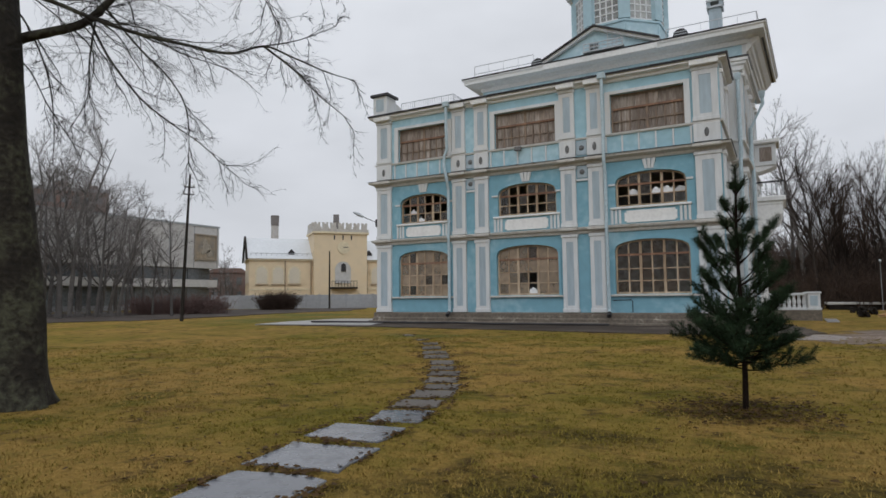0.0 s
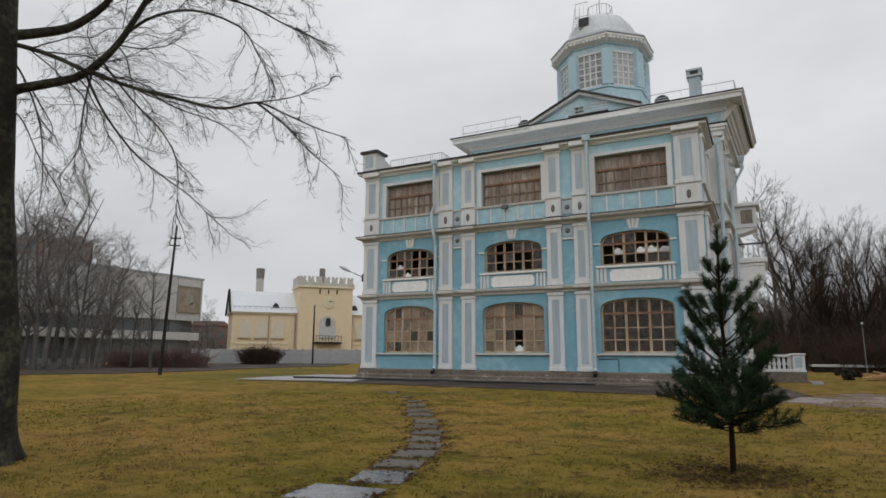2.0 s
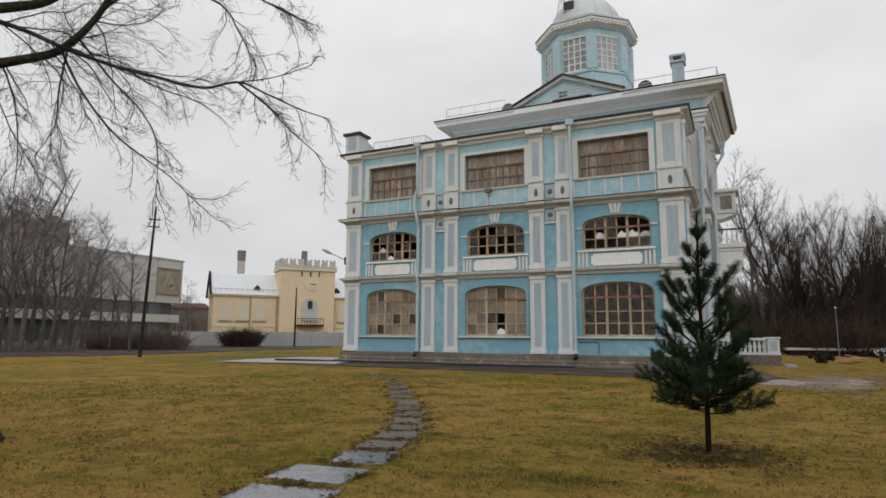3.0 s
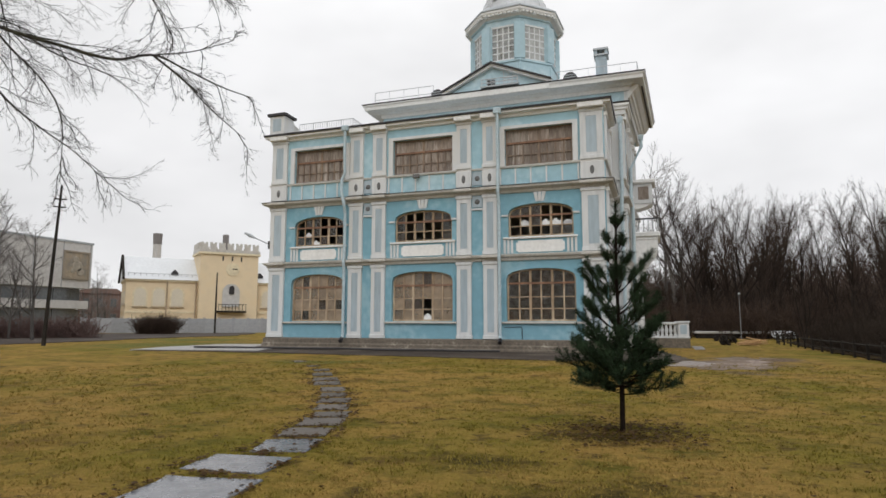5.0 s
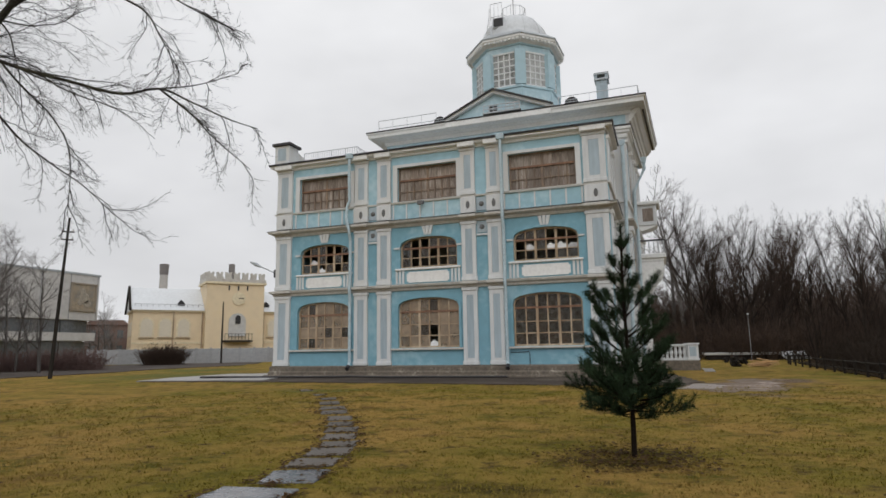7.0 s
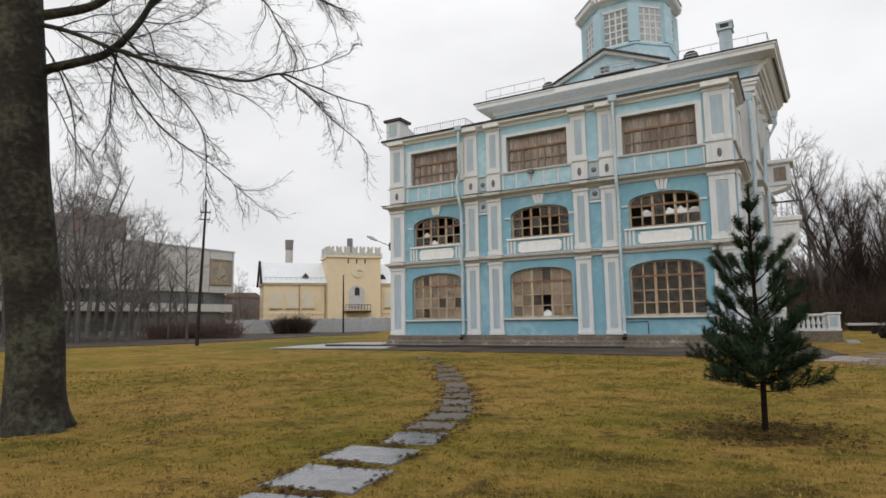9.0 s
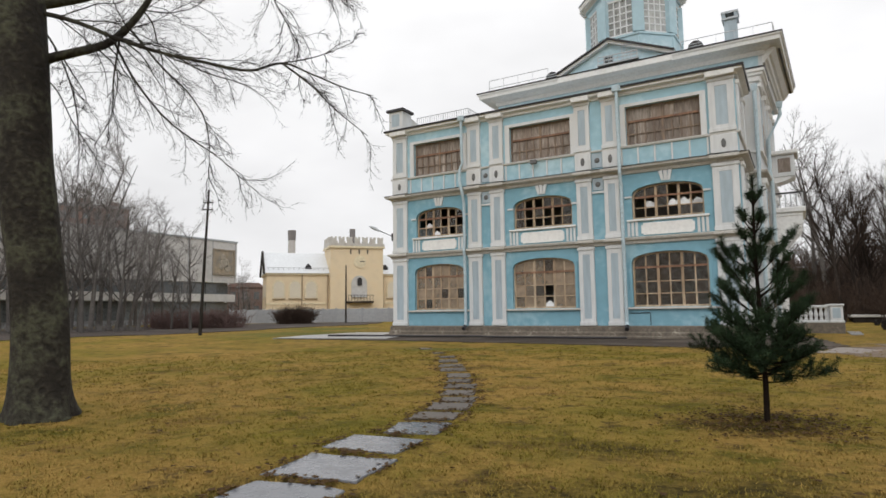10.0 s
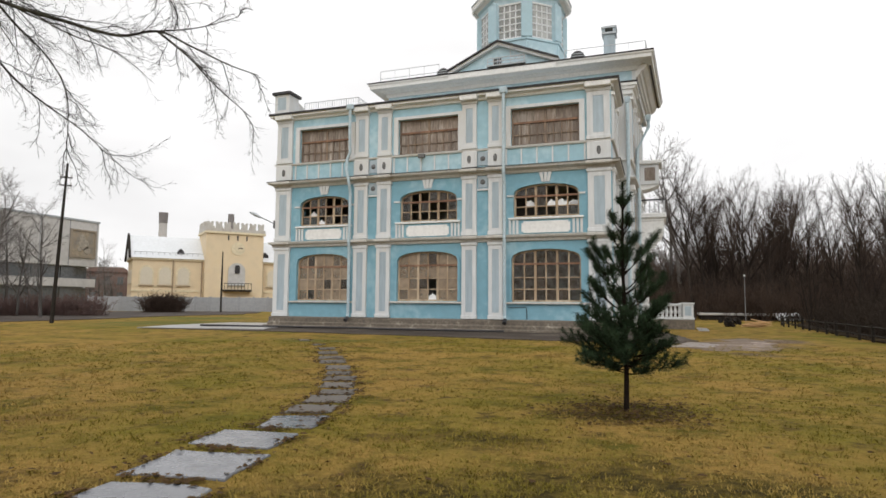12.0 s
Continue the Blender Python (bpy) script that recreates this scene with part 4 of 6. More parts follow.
# ---- the side of the house: pilasters, upper cornice, pipe, balcony and terrace ----
SIDE = Matrix(((0, 1, 0, 0), (1, 0, 0, 0), (0, 0, 1, 0), (0, 0, 0, 1)))
for y0, y1 in ((30.3, 31.1), (33.15, 33.9)):
    for z0, z1 in ((0.76, 4.70), (5.06, 8.18), (9.62, 12.0)):
        hpart("side_pilaster", new_box(XR, XR + 0.12, y0, y1, z0, z1, bevel=0.02), WHITE)
        hpart("side_capital", new_box(XR, XR + 0.18, y0 - 0.05, y1 + 0.05, z1 - 0.2, z1, bevel=0.03), CREAM)
for y0, y1 in ((35.0, 36.7), (37.6, 38.2), (39.6, 40.2), (41.4, 42.0), (42.7, 43.35)):
    x = run_x(BX, y0)
    for z0, z1 in ((0.76, 4.70), (5.06, 8.18), (9.62, 13.3)):
        hpart("side_pilaster", new_box(x - 0.05, x + 0.16, y0, y1, z0, z1, bevel=0.02), WHITE)
        hpart("side_capital", new_box(x - 0.05, x + 0.26, y0 - 0.07, y1 + 0.07, z1 - 0.3, z1, bevel=0.04), CREAM)
        hpart("side_panel", new_box(x + 0.161, x + 0.166, y0 + 0.14, y1 - 0.14, z0 + 0.35, z1 - 0.5), PALE)
SRUN = [(XR, BY0), (BX[0], BY0), (BX[1], BY1)]
for prof, m in (([(0, 4.70), (0.10, 4.72), (0.26, 4.90), (0.30, 5.0), (0.0, 5.06)], STONE), ([(0, 8.18), (0.14, 8.32), (0.32, 8.42), (0.34, 8.52), (0.0, 8.62)], STONE), ([(0, 9.5), (0.14, 9.52), (0.16, 9.6), (0.0, 9.62)], CREAM)):
    hpart("side_cornice", sweep(prof, SRUN), m)
CROWN = [(0, 13.25), (0.06, 13.3), (0.10, 13.5), (0.20, 13.56), (0.22, 13.68), (0.30, 13.72), (0.32, 13.86), (0.0, 13.9)]
LEAD = [(0.0, 13.905), (0.34, 13.87), (0.36, 13.95), (0.0, 14.02)]
for run in ([(-2.4, BY0), (BX[0] + 0.18, BY0), (BX[0] + 0.26, 36.75), (BX[0], 36.85)], [(run_x(BX, 36.9), 36.9), (run_x(BX, 42.1), 42.1)]):
    hpart("side_cornice", sweep(CROWN, run), CREAM, "white moulded side cornice")
    hpart("flashing", sweep(LEAD, run), TAR)
for y in (37.15, 38.9, 40.8, 42.35):
    for z0, z1 in ((1.6, 4.0), (5.9, 7.5), (9.7, 11.5)):
        x = run_x(BX, y) + 0.02
        sw = hpart("side_window", new_box(x, x + 0.06, y - 0.35, y + 0.35, z0, z1, bevel=0.02), WOODF, "narrow brown side window")
        hpart("pane", new_box(x + 0.062, x + 0.068, y - 0.27, y + 0.27, z0 + 0.1, z1 - 0.1), DIRTY, "", sw)
for path in ([(-1.46, 34.52, 12.95), (-1.46, 34.52, 8.9), (-1.5, 34.44, 8.2), (-1.5, 34.5, 0.5)],
             [(-0.42, 37.5, 12.7), (-0.40, 37.5, 12.1), (-1.06, 37.3, 10.7), (-1.08, 37.3, 8.9), (-1.0, 37.3, 8.2), (-1.08, 37.3, 0.5)]):
    hpart("downpipe", tube(bmesh.new(), path, 0.10, 8), PIPE, "pale blue downpipe with a slanting offset")
    x, y, z = path[0]
    hpart("funnel", loft_box(x, y, z), PIPE)
oriel = hpart("oriel", new_box(-1.2, 0.12, 40.6, 42.2, 9.2, 10.5, bevel=0.03), WHITE, "small white oriel bay on the side wall")
hpart("oriel_window", new_box(0.0, 0.125, 40.9, 41.9, 9.45, 10.3), BOARD, "", oriel)
hpart("oriel_front_window", new_box(-0.75, -0.1, 40.585, 40.62, 9.45, 10.3), BOARD, "", oriel)
hpart("oriel_cornice", new_box(-1.2, 0.32, 40.4, 42.4, 10.5, 10.75, bevel=0.05), CREAM, "", oriel)
hpart("oriel_foot", prism(bmesh.new(), [(-1.2, 9.2), (0.12, 9.2), (-0.2, 9.05), (-0.7, 8.9), (-1.2, 8.85)], 40.7, 42.1), CREAM, "", oriel)
balcony = hpart("balcony", new_box(-1.3, 0.48, 38.6, 42.2, 6.78, 7.08, bevel=0.05), CREAM, "white stone balcony on curved brackets")
hpart("balcony_moulding", new_box(-1.3, 0.36, 38.7, 42.1, 6.58, 6.78, bevel=0.05), CREAM, "", balcony)
curve = [(-1.3, 6.58), (0.32, 6.58), (0.32, 6.2), (0.18, 5.8), (-0.15, 5.45), (-0.5, 5.0), (-0.66, 4.3), (-0.66, 0.2), (-1.3, 0.2)]
for y in (38.75, 41.6):
    hpart("bracket", prism(bmesh.new(), curve, y, y + 0.45), CREAM, "", balcony)
for k in range(9):
    hpart("balcony_baluster", tube(bmesh.new(), [(0.38, 38.7 + k * 0.43, 7.08), (0.38, 38.7 + k * 0.43, 7.85)], 0.03, 5), RAIL, "", balcony)
for k in range(6):
    hpart("balcony_baluster", tube(bmesh.new(), [(-1.0 + k * 0.27, 38.7, 7.08), (-1.0 + k * 0.27, 38.7, 7.85)], 0.03, 5), RAIL, "", balcony)
hpart("handrail", new_box(-1.3, 0.46, 38.64, 38.76, 7.85, 7.93), TAR, "", balcony)
hpart("handrail", new_box(0.34, 0.46, 38.77, 42.1, 7.85, 7.93), TAR, "", balcony)

terrace = thing("terrace", "low stone terrace with a white balustrade beside the house", "terrace")
part("terrace_base", new_box(-1.25, 1.90, 38.9, 43.5, 0.03, 0.70, bevel=0.04), PLINTH, terrace)
for y in (38.95, 42.9):
    pier = part("pier", new_box(1.25, 1.85, y, y + 0.5, 0.70, 1.60, bevel=0.03), WHITE, terrace)
    part("pier_cap", new_box(1.18, 1.92, y - 0.06, y + 0.56, 1.60, 1.70, bevel=0.02), WHITE, pier)
    part("pier_panel", new_box(1.37, 1.73, y - 0.012, y + 0.01, 0.94, 1.48), PALE, pier)
    part("pier_foot", new_box(1.20, 1.90, y - 0.04, y + 0.54, 0.70, 0.82, bevel=0.02), WHITE, pier)
part("terrace_rail", new_box(-1.2, 1.25, 39.05, 39.35, 1.50, 1.64, bevel=0.03), WHITE, terrace)
part("terrace_rail", new_box(1.40, 1.70, 39.51, 42.84, 1.50, 1.64, bevel=0.03), WHITE, terrace)
part("terrace_kerb", new_box(-1.2, 1.25, 39.0, 39.4, 0.70, 0.84, bevel=0.02), WHITE, terrace)
part("terrace_kerb", new_box(1.36, 1.74, 39.51, 42.84, 0.70, 0.84, bevel=0.02), WHITE, terrace)
lathe = [(0.06, 0.84), (0.10, 0.90), (0.06, 0.96), (0.11, 1.14), (0.07, 1.32), (0.06, 1.42), (0.09, 1.50)]
bm = bmesh.new()
rs = [[bm.verts.new((r * math.cos(q * math.tau / 8), r * math.sin(q * math.tau / 8), z)) for q in range(8)] for r, z in lathe]
for a, b in zip(rs, rs[1:]):
    for q in range(8):
        bm.faces.new((a[q], a[(q + 1) % 8], b[(q + 1) % 8], b[q]))
first = part("baluster", bm, WHITE, terrace)
spots = [(1.08 - 0.24 * k, 39.2) for k in range(10)] + [(1.55, 39.75 + 0.26 * k) for k in range(12)]
first.matrix_basis = pose(*spots[0], 0)
for x, y in spots[1:]:
    shared("baluster", first.data, pose(x, y, 0), terrace)

lampw = thing("wall_lamp", "dark street lamp on a slanting arm at the house corner", "lamp", (-21.3, 30.1, 6.2))
part("arm", tube(bmesh.new(), [(0.15, 0.1, -0.1), (-0.5, -0.1, 0.22), (-0.9, -0.2, 0.4)], 0.025, 6), TAR, lampw)
part("lamp_head", tube(bmesh.new(), [(-0.7, -0.15, 0.3), (-1.0, -0.22, 0.46), (-1.35, -0.3, 0.62)], [0.05, 0.11, 0.04], 8), TIN, lampw)
part("wall_plate", new_box(0.1, 0.2, -0.02, 0.12, -0.35, 0.1), TAR, lampw)

# ---- trees ----
BARK = mat("dark_wet_bark", (0.030, 0.026, 0.021), 0.9, 0.45, 1.5, 1.6, 11, 1.0, second=(0.050, 0.050, 0.034), cover=0.5, spec=0.2)
TWIG = mat("dark_twig", (0.024, 0.020, 0.017), 0.85, 0.7, 1.2, 3, 20, 0)
BACKBARK = mat("grey_brown_bark", (0.040, 0.032, 0.027), 0.9, 0.6, 1.3, 1.0, 8, 0.3, each=0.25, spec=0.05)
# grey bark and twigs across the lawn, paled further to paint in haze
PALEBARK = mat("grey_bark", (0.105, 0.095, 0.088), 0.9, 0.6, 1.3, 1.0, 8, 0.3, each=0.25)
BACKTWIG = mat("haze_paled_twigs", (0.24, 0.222, 0.212), 0.9, 0.7, 1.2, 1.0, 8, 0, each=0.3)
WOODTWIG = mat("brown_twigs", (0.072, 0.051, 0.040), 0.95, 0.7, 1.2, 1.0, 8, 0, each=0.3, spec=0.04)


class Limbs:
    """Gathers many thin tapered tubes into one mesh."""

    def __init__(self):
        self.v, self.f = [], []

    def add(self, path, r0, r1, sides=3):
        n, base, prev = len(path), len(self.v), None
        for i, p in enumerate(path):
            d = (path[min(i + 1, n - 1)] - path[max(i - 1, 0)]).normalized()
            u = d.orthogonal().normalized() if prev is None else (prev - d * prev.dot(d)).normalized()
            prev, w = u, d.cross(u)
            r = r0 + (r1 - r0) * i / (n - 1)
            for k in range(sides):
                a = k * math.tau / sides
                self.v.append(p + r * (math.cos(a) * u + math.sin(a) * w))
        for i in range(n - 1):
            for k in range(sides):
                a, b = base + i * sides + k, base + i * sides + (k + 1) % sides
                self.f.append((a, b, b + sides, a + sides))

    def mesh(self, name, material, smooth=True):
        return mesh_of(name, self.v, self.f, material, smooth)


def smooth_path(pts, n):
    """A curve through control points."""
    pts = [Vector(p) for p in pts]
    ext = [2 * pts[0] - pts[1], *pts, 2 * pts[-1] - pts[-2]]
    out = []
    for i in range(1, len(ext) - 2):
        a, b, c, d = ext[i - 1 : i + 3]
        for k in range(n):
            t = k / n
            out.append(0.5 * (2 * b + (c - a) * t + (2 * a - 5 * b + 4 * c - d) * t * t + (3 * b - a - 3 * c + d) * t ** 3))
    return out + [pts[-1]]


def wander(rng, start, way, length, steps, bend, pull):
    """A crooked path; pull: how it turns up (+) or droops (-)."""
    p, d, out = start.copy(), way.normalized(), [start.copy()]
    for _ in range(steps):
        d = (d + Vector((rng.gauss(0, bend), rng.gauss(0, bend), rng.gauss(0, bend) + pull))).normalized()
        p = p + d * (length / steps)
        out.append(p.copy())
    return out


def twigs(rng, limbs, path, count, length, radius, depth, pull, spread=0.9, lo=0.15, fork=6, segs=(2, 3)):
    """Side shoots along a path, and shoots on those."""
    for _ in range(count):
        k = rng.uniform(lo, 0.98) * (len(path) - 1)
        i = int(k)
        at = path[i].lerp(path[min(i + 1, len(path) - 1)], k - i)
        ahead = (path[min(i + 1, len(path) - 1)] - path[max(i - 1, 0)]).normalized()
        side = Vector((rng.gauss(0, 1), rng.gauss(0, 1), rng.gauss(0, 1)))
        side = (side - ahead * side.dot(ahead)).normalized()
        own = length * rng.uniform(0.45, 1.15) * (1.15 - 0.5 * k / len(path))
        shoot = wander(rng, at, ahead + side * spread * rng.uniform(0.6, 1.3), own, segs[1] if depth else segs[0], 0.13 if segs[0] < 3 else 0.17, pull)
        limbs.add(shoot, radius, radius * 0.4, 3)
        if depth:
            twigs(rng, limbs, shoot, fork, own * 0.42, radius * 0.62, depth - 1, pull * 1.2, spread, 0.15, fork, segs)


def bare_tree(seed, high, trunk_r, spread_r, birch=False, shrubby=False, fan=False):
    """Meshes of a leafless tree: trunk and limbs in one, twigs in the other."""
    rng = random.Random(seed)
    wood, thin = Limbs(), Limbs()
    stems = 1 if not shrubby else 3
    for s in range(stems):
        lean = Vector((rng.gauss(0, 0.05 + 0.12 * shrubby), rng.gauss(0, 0.05 + 0.12 * shrubby), 1))
        stem = wander(rng, Vector((rng.gauss(0, 0.25 * shrubby), rng.gauss(0, 0.25 * shrubby), -0.15)), lean, high * rng.uniform(0.8, 0.95), 9, 0.05, 0.02)
        wood.add(stem, trunk_r, trunk_r * 0.12, 7)
        for j in range(30 if fan else 19 if not shrubby else 6):
            k = rng.uniform(0.3 if fan else 0.22, 0.97)
            i = k * (len(stem) - 1)
            at = stem[int(i)].lerp(stem[min(int(i) + 1, len(stem) - 1)], i - int(i))
            a = rng.uniform(0, math.tau)
            steep = rng.uniform(1.1, 2.6) if fan else rng.uniform(0.5, 1.3)
            own = (spread_r * (1.15 - 0.75 * k) * rng.uniform(0.7, 1.2) + 0.12 * high * k) * (1.45 if fan else 1)
            limb = wander(rng, at, Vector((math.cos(a), math.sin(a), steep)), own, 6, 0.10, 0.06)
            r = trunk_r * (1.0 - 0.85 * k) * 0.42 + 0.012
            wood.add(limb, r, r * 0.25, 4)
            twigs(rng, thin, limb, 16 if fan else 12 if not shrubby else 7, own * (0.36 if fan else 0.46), max(0.008, high * (0.0006 if fan else 0.0009)), 1, 0.1 if fan else -0.06 if birch else 0.05, 0.7 if fan else 0.9, 0.15, 5)
    return wood, thin


def tree_model(name, label, seed, *args, twig=BACKTWIG, **kw):
    wood, thin = bare_tree(seed, *args, **kw)
    t = thing(name, label, "tree", kind="", group="")
    for nm, me in (("trunk", wood.mesh("trunk", PALEBARK if twig is BACKTWIG else BACKBARK)), ("crown", thin.mesh("crown", twig))):
        o = new(nm, me)
        o.parent = t
    return t


def plant(models, spots, group, seed):
    """Puts copies of a few models at many spots, turned and sized at random."""
    rng = random.Random(seed)
    for x, y, s in spots:
        ob = copy_thing(rng.choice(models), pose(x, y, height(x, y), 0, 0, rng.uniform(0, 360)))
        ob.scale = (s, s, s * rng.uniform(0.92, 1.08))
        tagged(ob, group=group)


def drop(ob):
    for o in (*ob.children, ob):
        bpy.data.objects.remove(o)


# the big tree beside the path
big = thing("tree", "large bare old tree with dark mossy bark and drooping twigs", "tree", (-10.25, 5.1, 0.0))
big.location = (0, 0, 0)
rng = random.Random(5)
limbs = Limbs()
tp = smooth_path([(-10.13, 5.07, -0.2), (-10.13, 5.06, 0.4), (-10.14, 5.03, 1.27), (-10.21, 4.89, 2.6), (-10.29, 4.74, 3.9), (-10.33, 4.64, 5.3), (-10.40, 4.52, 6.7), (-10.4, 4.5, 10.0), (-10.7, 4.4, 13.5)], 5)
sides, rings = 18, []
verts, faces = [], []
for i, p in enumerate(tp):
    z = p.z
    r = 0.385 - 0.022 * max(z - 6, 0) + 0.15 * math.exp(-max(z, 0) / 0.3)
    for k in range(sides):
        a = k * math.tau / sides
        lump = 1 + 0.10 * noise.noise(Vector((2.2 * math.cos(a), 2.2 * math.sin(a), z * 0.7))) + 0.16 * math.exp(-max(z, 0) / 0.4) * math.sin(5 * a + 1)
        verts.append((p.x + r * lump * math.cos(a), p.y + r * lump * math.sin(a), z))
faces = [(i * sides + k, i * sides + (k + 1) % sides, (i + 1) * sides + (k + 1) % sides, (i + 1) * sides + k) for i in range(len(tp) - 1) for k in range(sides)]
o = new("trunk", mesh_of("trunk", verts, faces, BARK, True))
o.parent = big
BOUGHS = [
    ([(-10.3, 4.85, 5.55), (-10.13, 4.95, 5.66), (-9.8, 5.16, 5.76), (-9.52, 5.46, 5.94), (-9.29, 5.64, 6.2), (-9.08, 5.79, 6.55), (-8.85, 5.9, 7.0), (-8.4, 6.1, 8.0)], 0.085, 0.04, 30, 1.5),
    ([(-10.4, 4.7, 6.4), (-10.05, 4.89, 6.33), (-9.6, 5.12, 6.16), (-9.08, 5.42, 5.9), (-8.41, 5.72, 5.63), (-7.83, 6.01, 5.46), (-7.17, 6.34, 5.29), (-6.61, 6.5, 5.34), (-6.17, 6.65, 5.13), (-5.72, 6.91, 4.9), (-5.27, 7.01, 4.72)], 0.042, 0.006, 34, 0.8),
    ([(-6.61, 6.5, 5.34), (-6.1, 6.58, 4.92), (-5.72, 6.65, 4.52), (-5.21, 6.8, 4.05)], 0.018, 0.005, 14, 0.6),
    ([(-6.61, 6.5, 5.34), (-6.1, 6.7, 5.4), (-5.6, 6.95, 5.6)], 0.012, 0.004, 7, 0.5),
    ([(-10.4, 4.7, 6.5), (-10.08, 5.09, 6.67), (-9.79, 5.43, 6.87), (-9.52, 5.7, 7.25), (-9.32, 5.83, 7.59), (-8.8, 6.2, 8.6)], 0.09, 0.04, 24, 1.4),
    ([(-9.46, 5.56, 6.02), (-9.13, 5.72, 5.37), (-8.72, 5.98, 4.75), (-8.31, 6.21, 4.36), (-7.88, 6.43, 4.02), (-7.45, 6.63, 3.58)], 0.022, 0.004, 22, 0.7),
    ([(-9.42, 5.63, 6.03), (-9.45, 5.58, 5.39), (-9.37, 5.52, 4.74), (-9.48, 5.33, 4.2)], 0.018, 0.004, 15, 0.6),
    ([(-9.27, 5.68, 6.26), (-8.74, 5.96, 5.55), (-8.24, 6.13, 5.03), (-7.92, 6.22, 4.44), (-7.82, 6.19, 3.51)], 0.020, 0.004, 20, 0.7),
    ([(-9.0, 5.82, 6.7), (-8.66, 6.1, 7.1), (-7.82, 6.22, 7.05), (-7.06, 6.49, 6.7), (-6.71, 6.56, 6.19), (-6.37, 6.62, 5.58)], 0.028, 0.005, 28, 0.8),
    ([(-8.8, 6.0, 7.3), (-8.35, 6.18, 7.52), (-7.07, 6.47, 7.12), (-6.29, 6.69, 6.64), (-5.69, 6.95, 6.29)], 0.030, 0.005, 28, 0.8),
    ([(-9.3, 5.8, 7.5), (-8.3, 6.3, 8.1), (-7.2, 6.6, 7.7), (-6.3, 6.9, 7.2)], 0.035, 0.006, 24, 0.9),
    ([(-10.36, 4.6, 6.3), (-10.2, 4.95, 6.0), (-9.95, 5.2, 5.2), (-9.95, 5.35, 4.4), (-9.85, 5.3, 3.7)], 0.020, 0.004, 14, 0.6),
    ([(-10.33, 4.64, 5.5), (-10.1, 5.0, 5.2), (-9.85, 5.2, 4.6), (-9.5, 5.4, 4.0), (-9.2, 5.5, 3.5)], 0.014, 0.003, 10, 0.5),
    ([(-10.6, 4.5, 7.2), (-11.3, 4.2, 7.6), (-12.4, 4.0, 7.2), (-13.2, 4.0, 6.2)], 0.07, 0.01, 24, 1.0),
]
thin = Limbs()
# crooked drooping side boughs off the two lowest limbs
for k in range(16):
    main = smooth_path(BOUGHS[k % 2][0], 5)
    at = main[rng.randrange(6, 22 if k % 2 else 26)]
    own = rng.uniform(1.2, 2.3)
    path = wander(rng, at, Vector((rng.uniform(0.1, 0.9), rng.uniform(0.0, 0.6), rng.uniform(-1.0, 0.1))), own, 16, 0.14, -0.015)
    limbs = Limbs()
    limbs.add(path, 0.013, 0.003, 5)
    o = new("bough", limbs.mesh("bough", BARK))
    o.parent = big
    twigs(rng, thin, path, 10, own * 0.34, 0.0030, 1, -0.03, 0.75, 0.1, 5, (5, 7))
for pts, r0, r1, n, length in BOUGHS:
    path = smooth_path(pts, 5)
    limbs = Limbs()
    limbs.add(path, r0, r1, 7)
    o = new("bough", limbs.mesh("bough", BARK))
    o.parent = big
    twigs(rng, thin, path, n, length * 0.95, 0.0031, 1, -0.05, 0.75, 0.08, 6, (5, 8))
    for _ in range(n // 2):
        i = rng.randrange(len(path) // 5, len(path))
        own = length * rng.uniform(0.7, 1.35)
        way = (path[min(i + 1, len(path) - 1)] - path[i - 1]).normalized() + Vector((rng.gauss(0.25, 0.5), rng.gauss(0.15, 0.5), rng.gauss(-0.1, 0.45)))
        side_bough = wander(rng, path[i], way, own, 14, 0.15, -0.05)
        thin.add(side_bough, 0.0072, 0.0024, 4)
        twigs(rng, thin, side_bough, 11, own * 0.42, 0.0028, 1, -0.03, 0.75, 0.1, 5, (5, 7))
o = new("crown", thin.mesh("crown", TWIG))
tagged(o, "fine drooping twigs", kind="stuff").parent = big

# a second old tree, whose twigs hang in from the side
other = thing("tree", "bare old tree with hanging twigs beside the lawn", "tree", (7.5, 6.0, 0))
other.location = (0, 0, 0)
limbs, thin = Limbs(), Limbs()
limbs.add(smooth_path([(7.5, 6.0, -0.2), (7.5, 6.0, 2), (7.4, 6.1, 5), (7.5, 6.2, 11)], 4), 0.36, 0.15, 12)
for pts in ([(7.4, 6.1, 5.2), (5.8, 6.8, 6.5), (4.4, 7.2, 6.5), (3.17, 7.36, 5.95), (2.74, 7.32, 5.66), (2.36, 7.24, 5.54), (2.05, 7.24, 5.62)], [(4.4, 7.2, 6.4), (3.6, 7.4, 5.8), (3.11, 7.38, 5.45), (2.85, 7.29, 5.38)], [(4.4, 7.2, 6.5), (3.2, 7.1, 6.4), (2.4, 7.1, 6.0)]):
    path = smooth_path(pts, 5)
    limbs.add(path, 0.035 if len(pts) > 5 else 0.012, 0.004, 5)
    twigs(rng, thin, path, 20, 0.42, 0.0045, 1, -0.08, 0.9, 0.5, 6, (3, 5))
o = new("trunk", limbs.mesh("trunk", BARK))
o.parent = other
o = new("crown", thin.mesh("crown", TWIG))
tagged(o, "fine hanging twigs", kind="stuff").parent = other

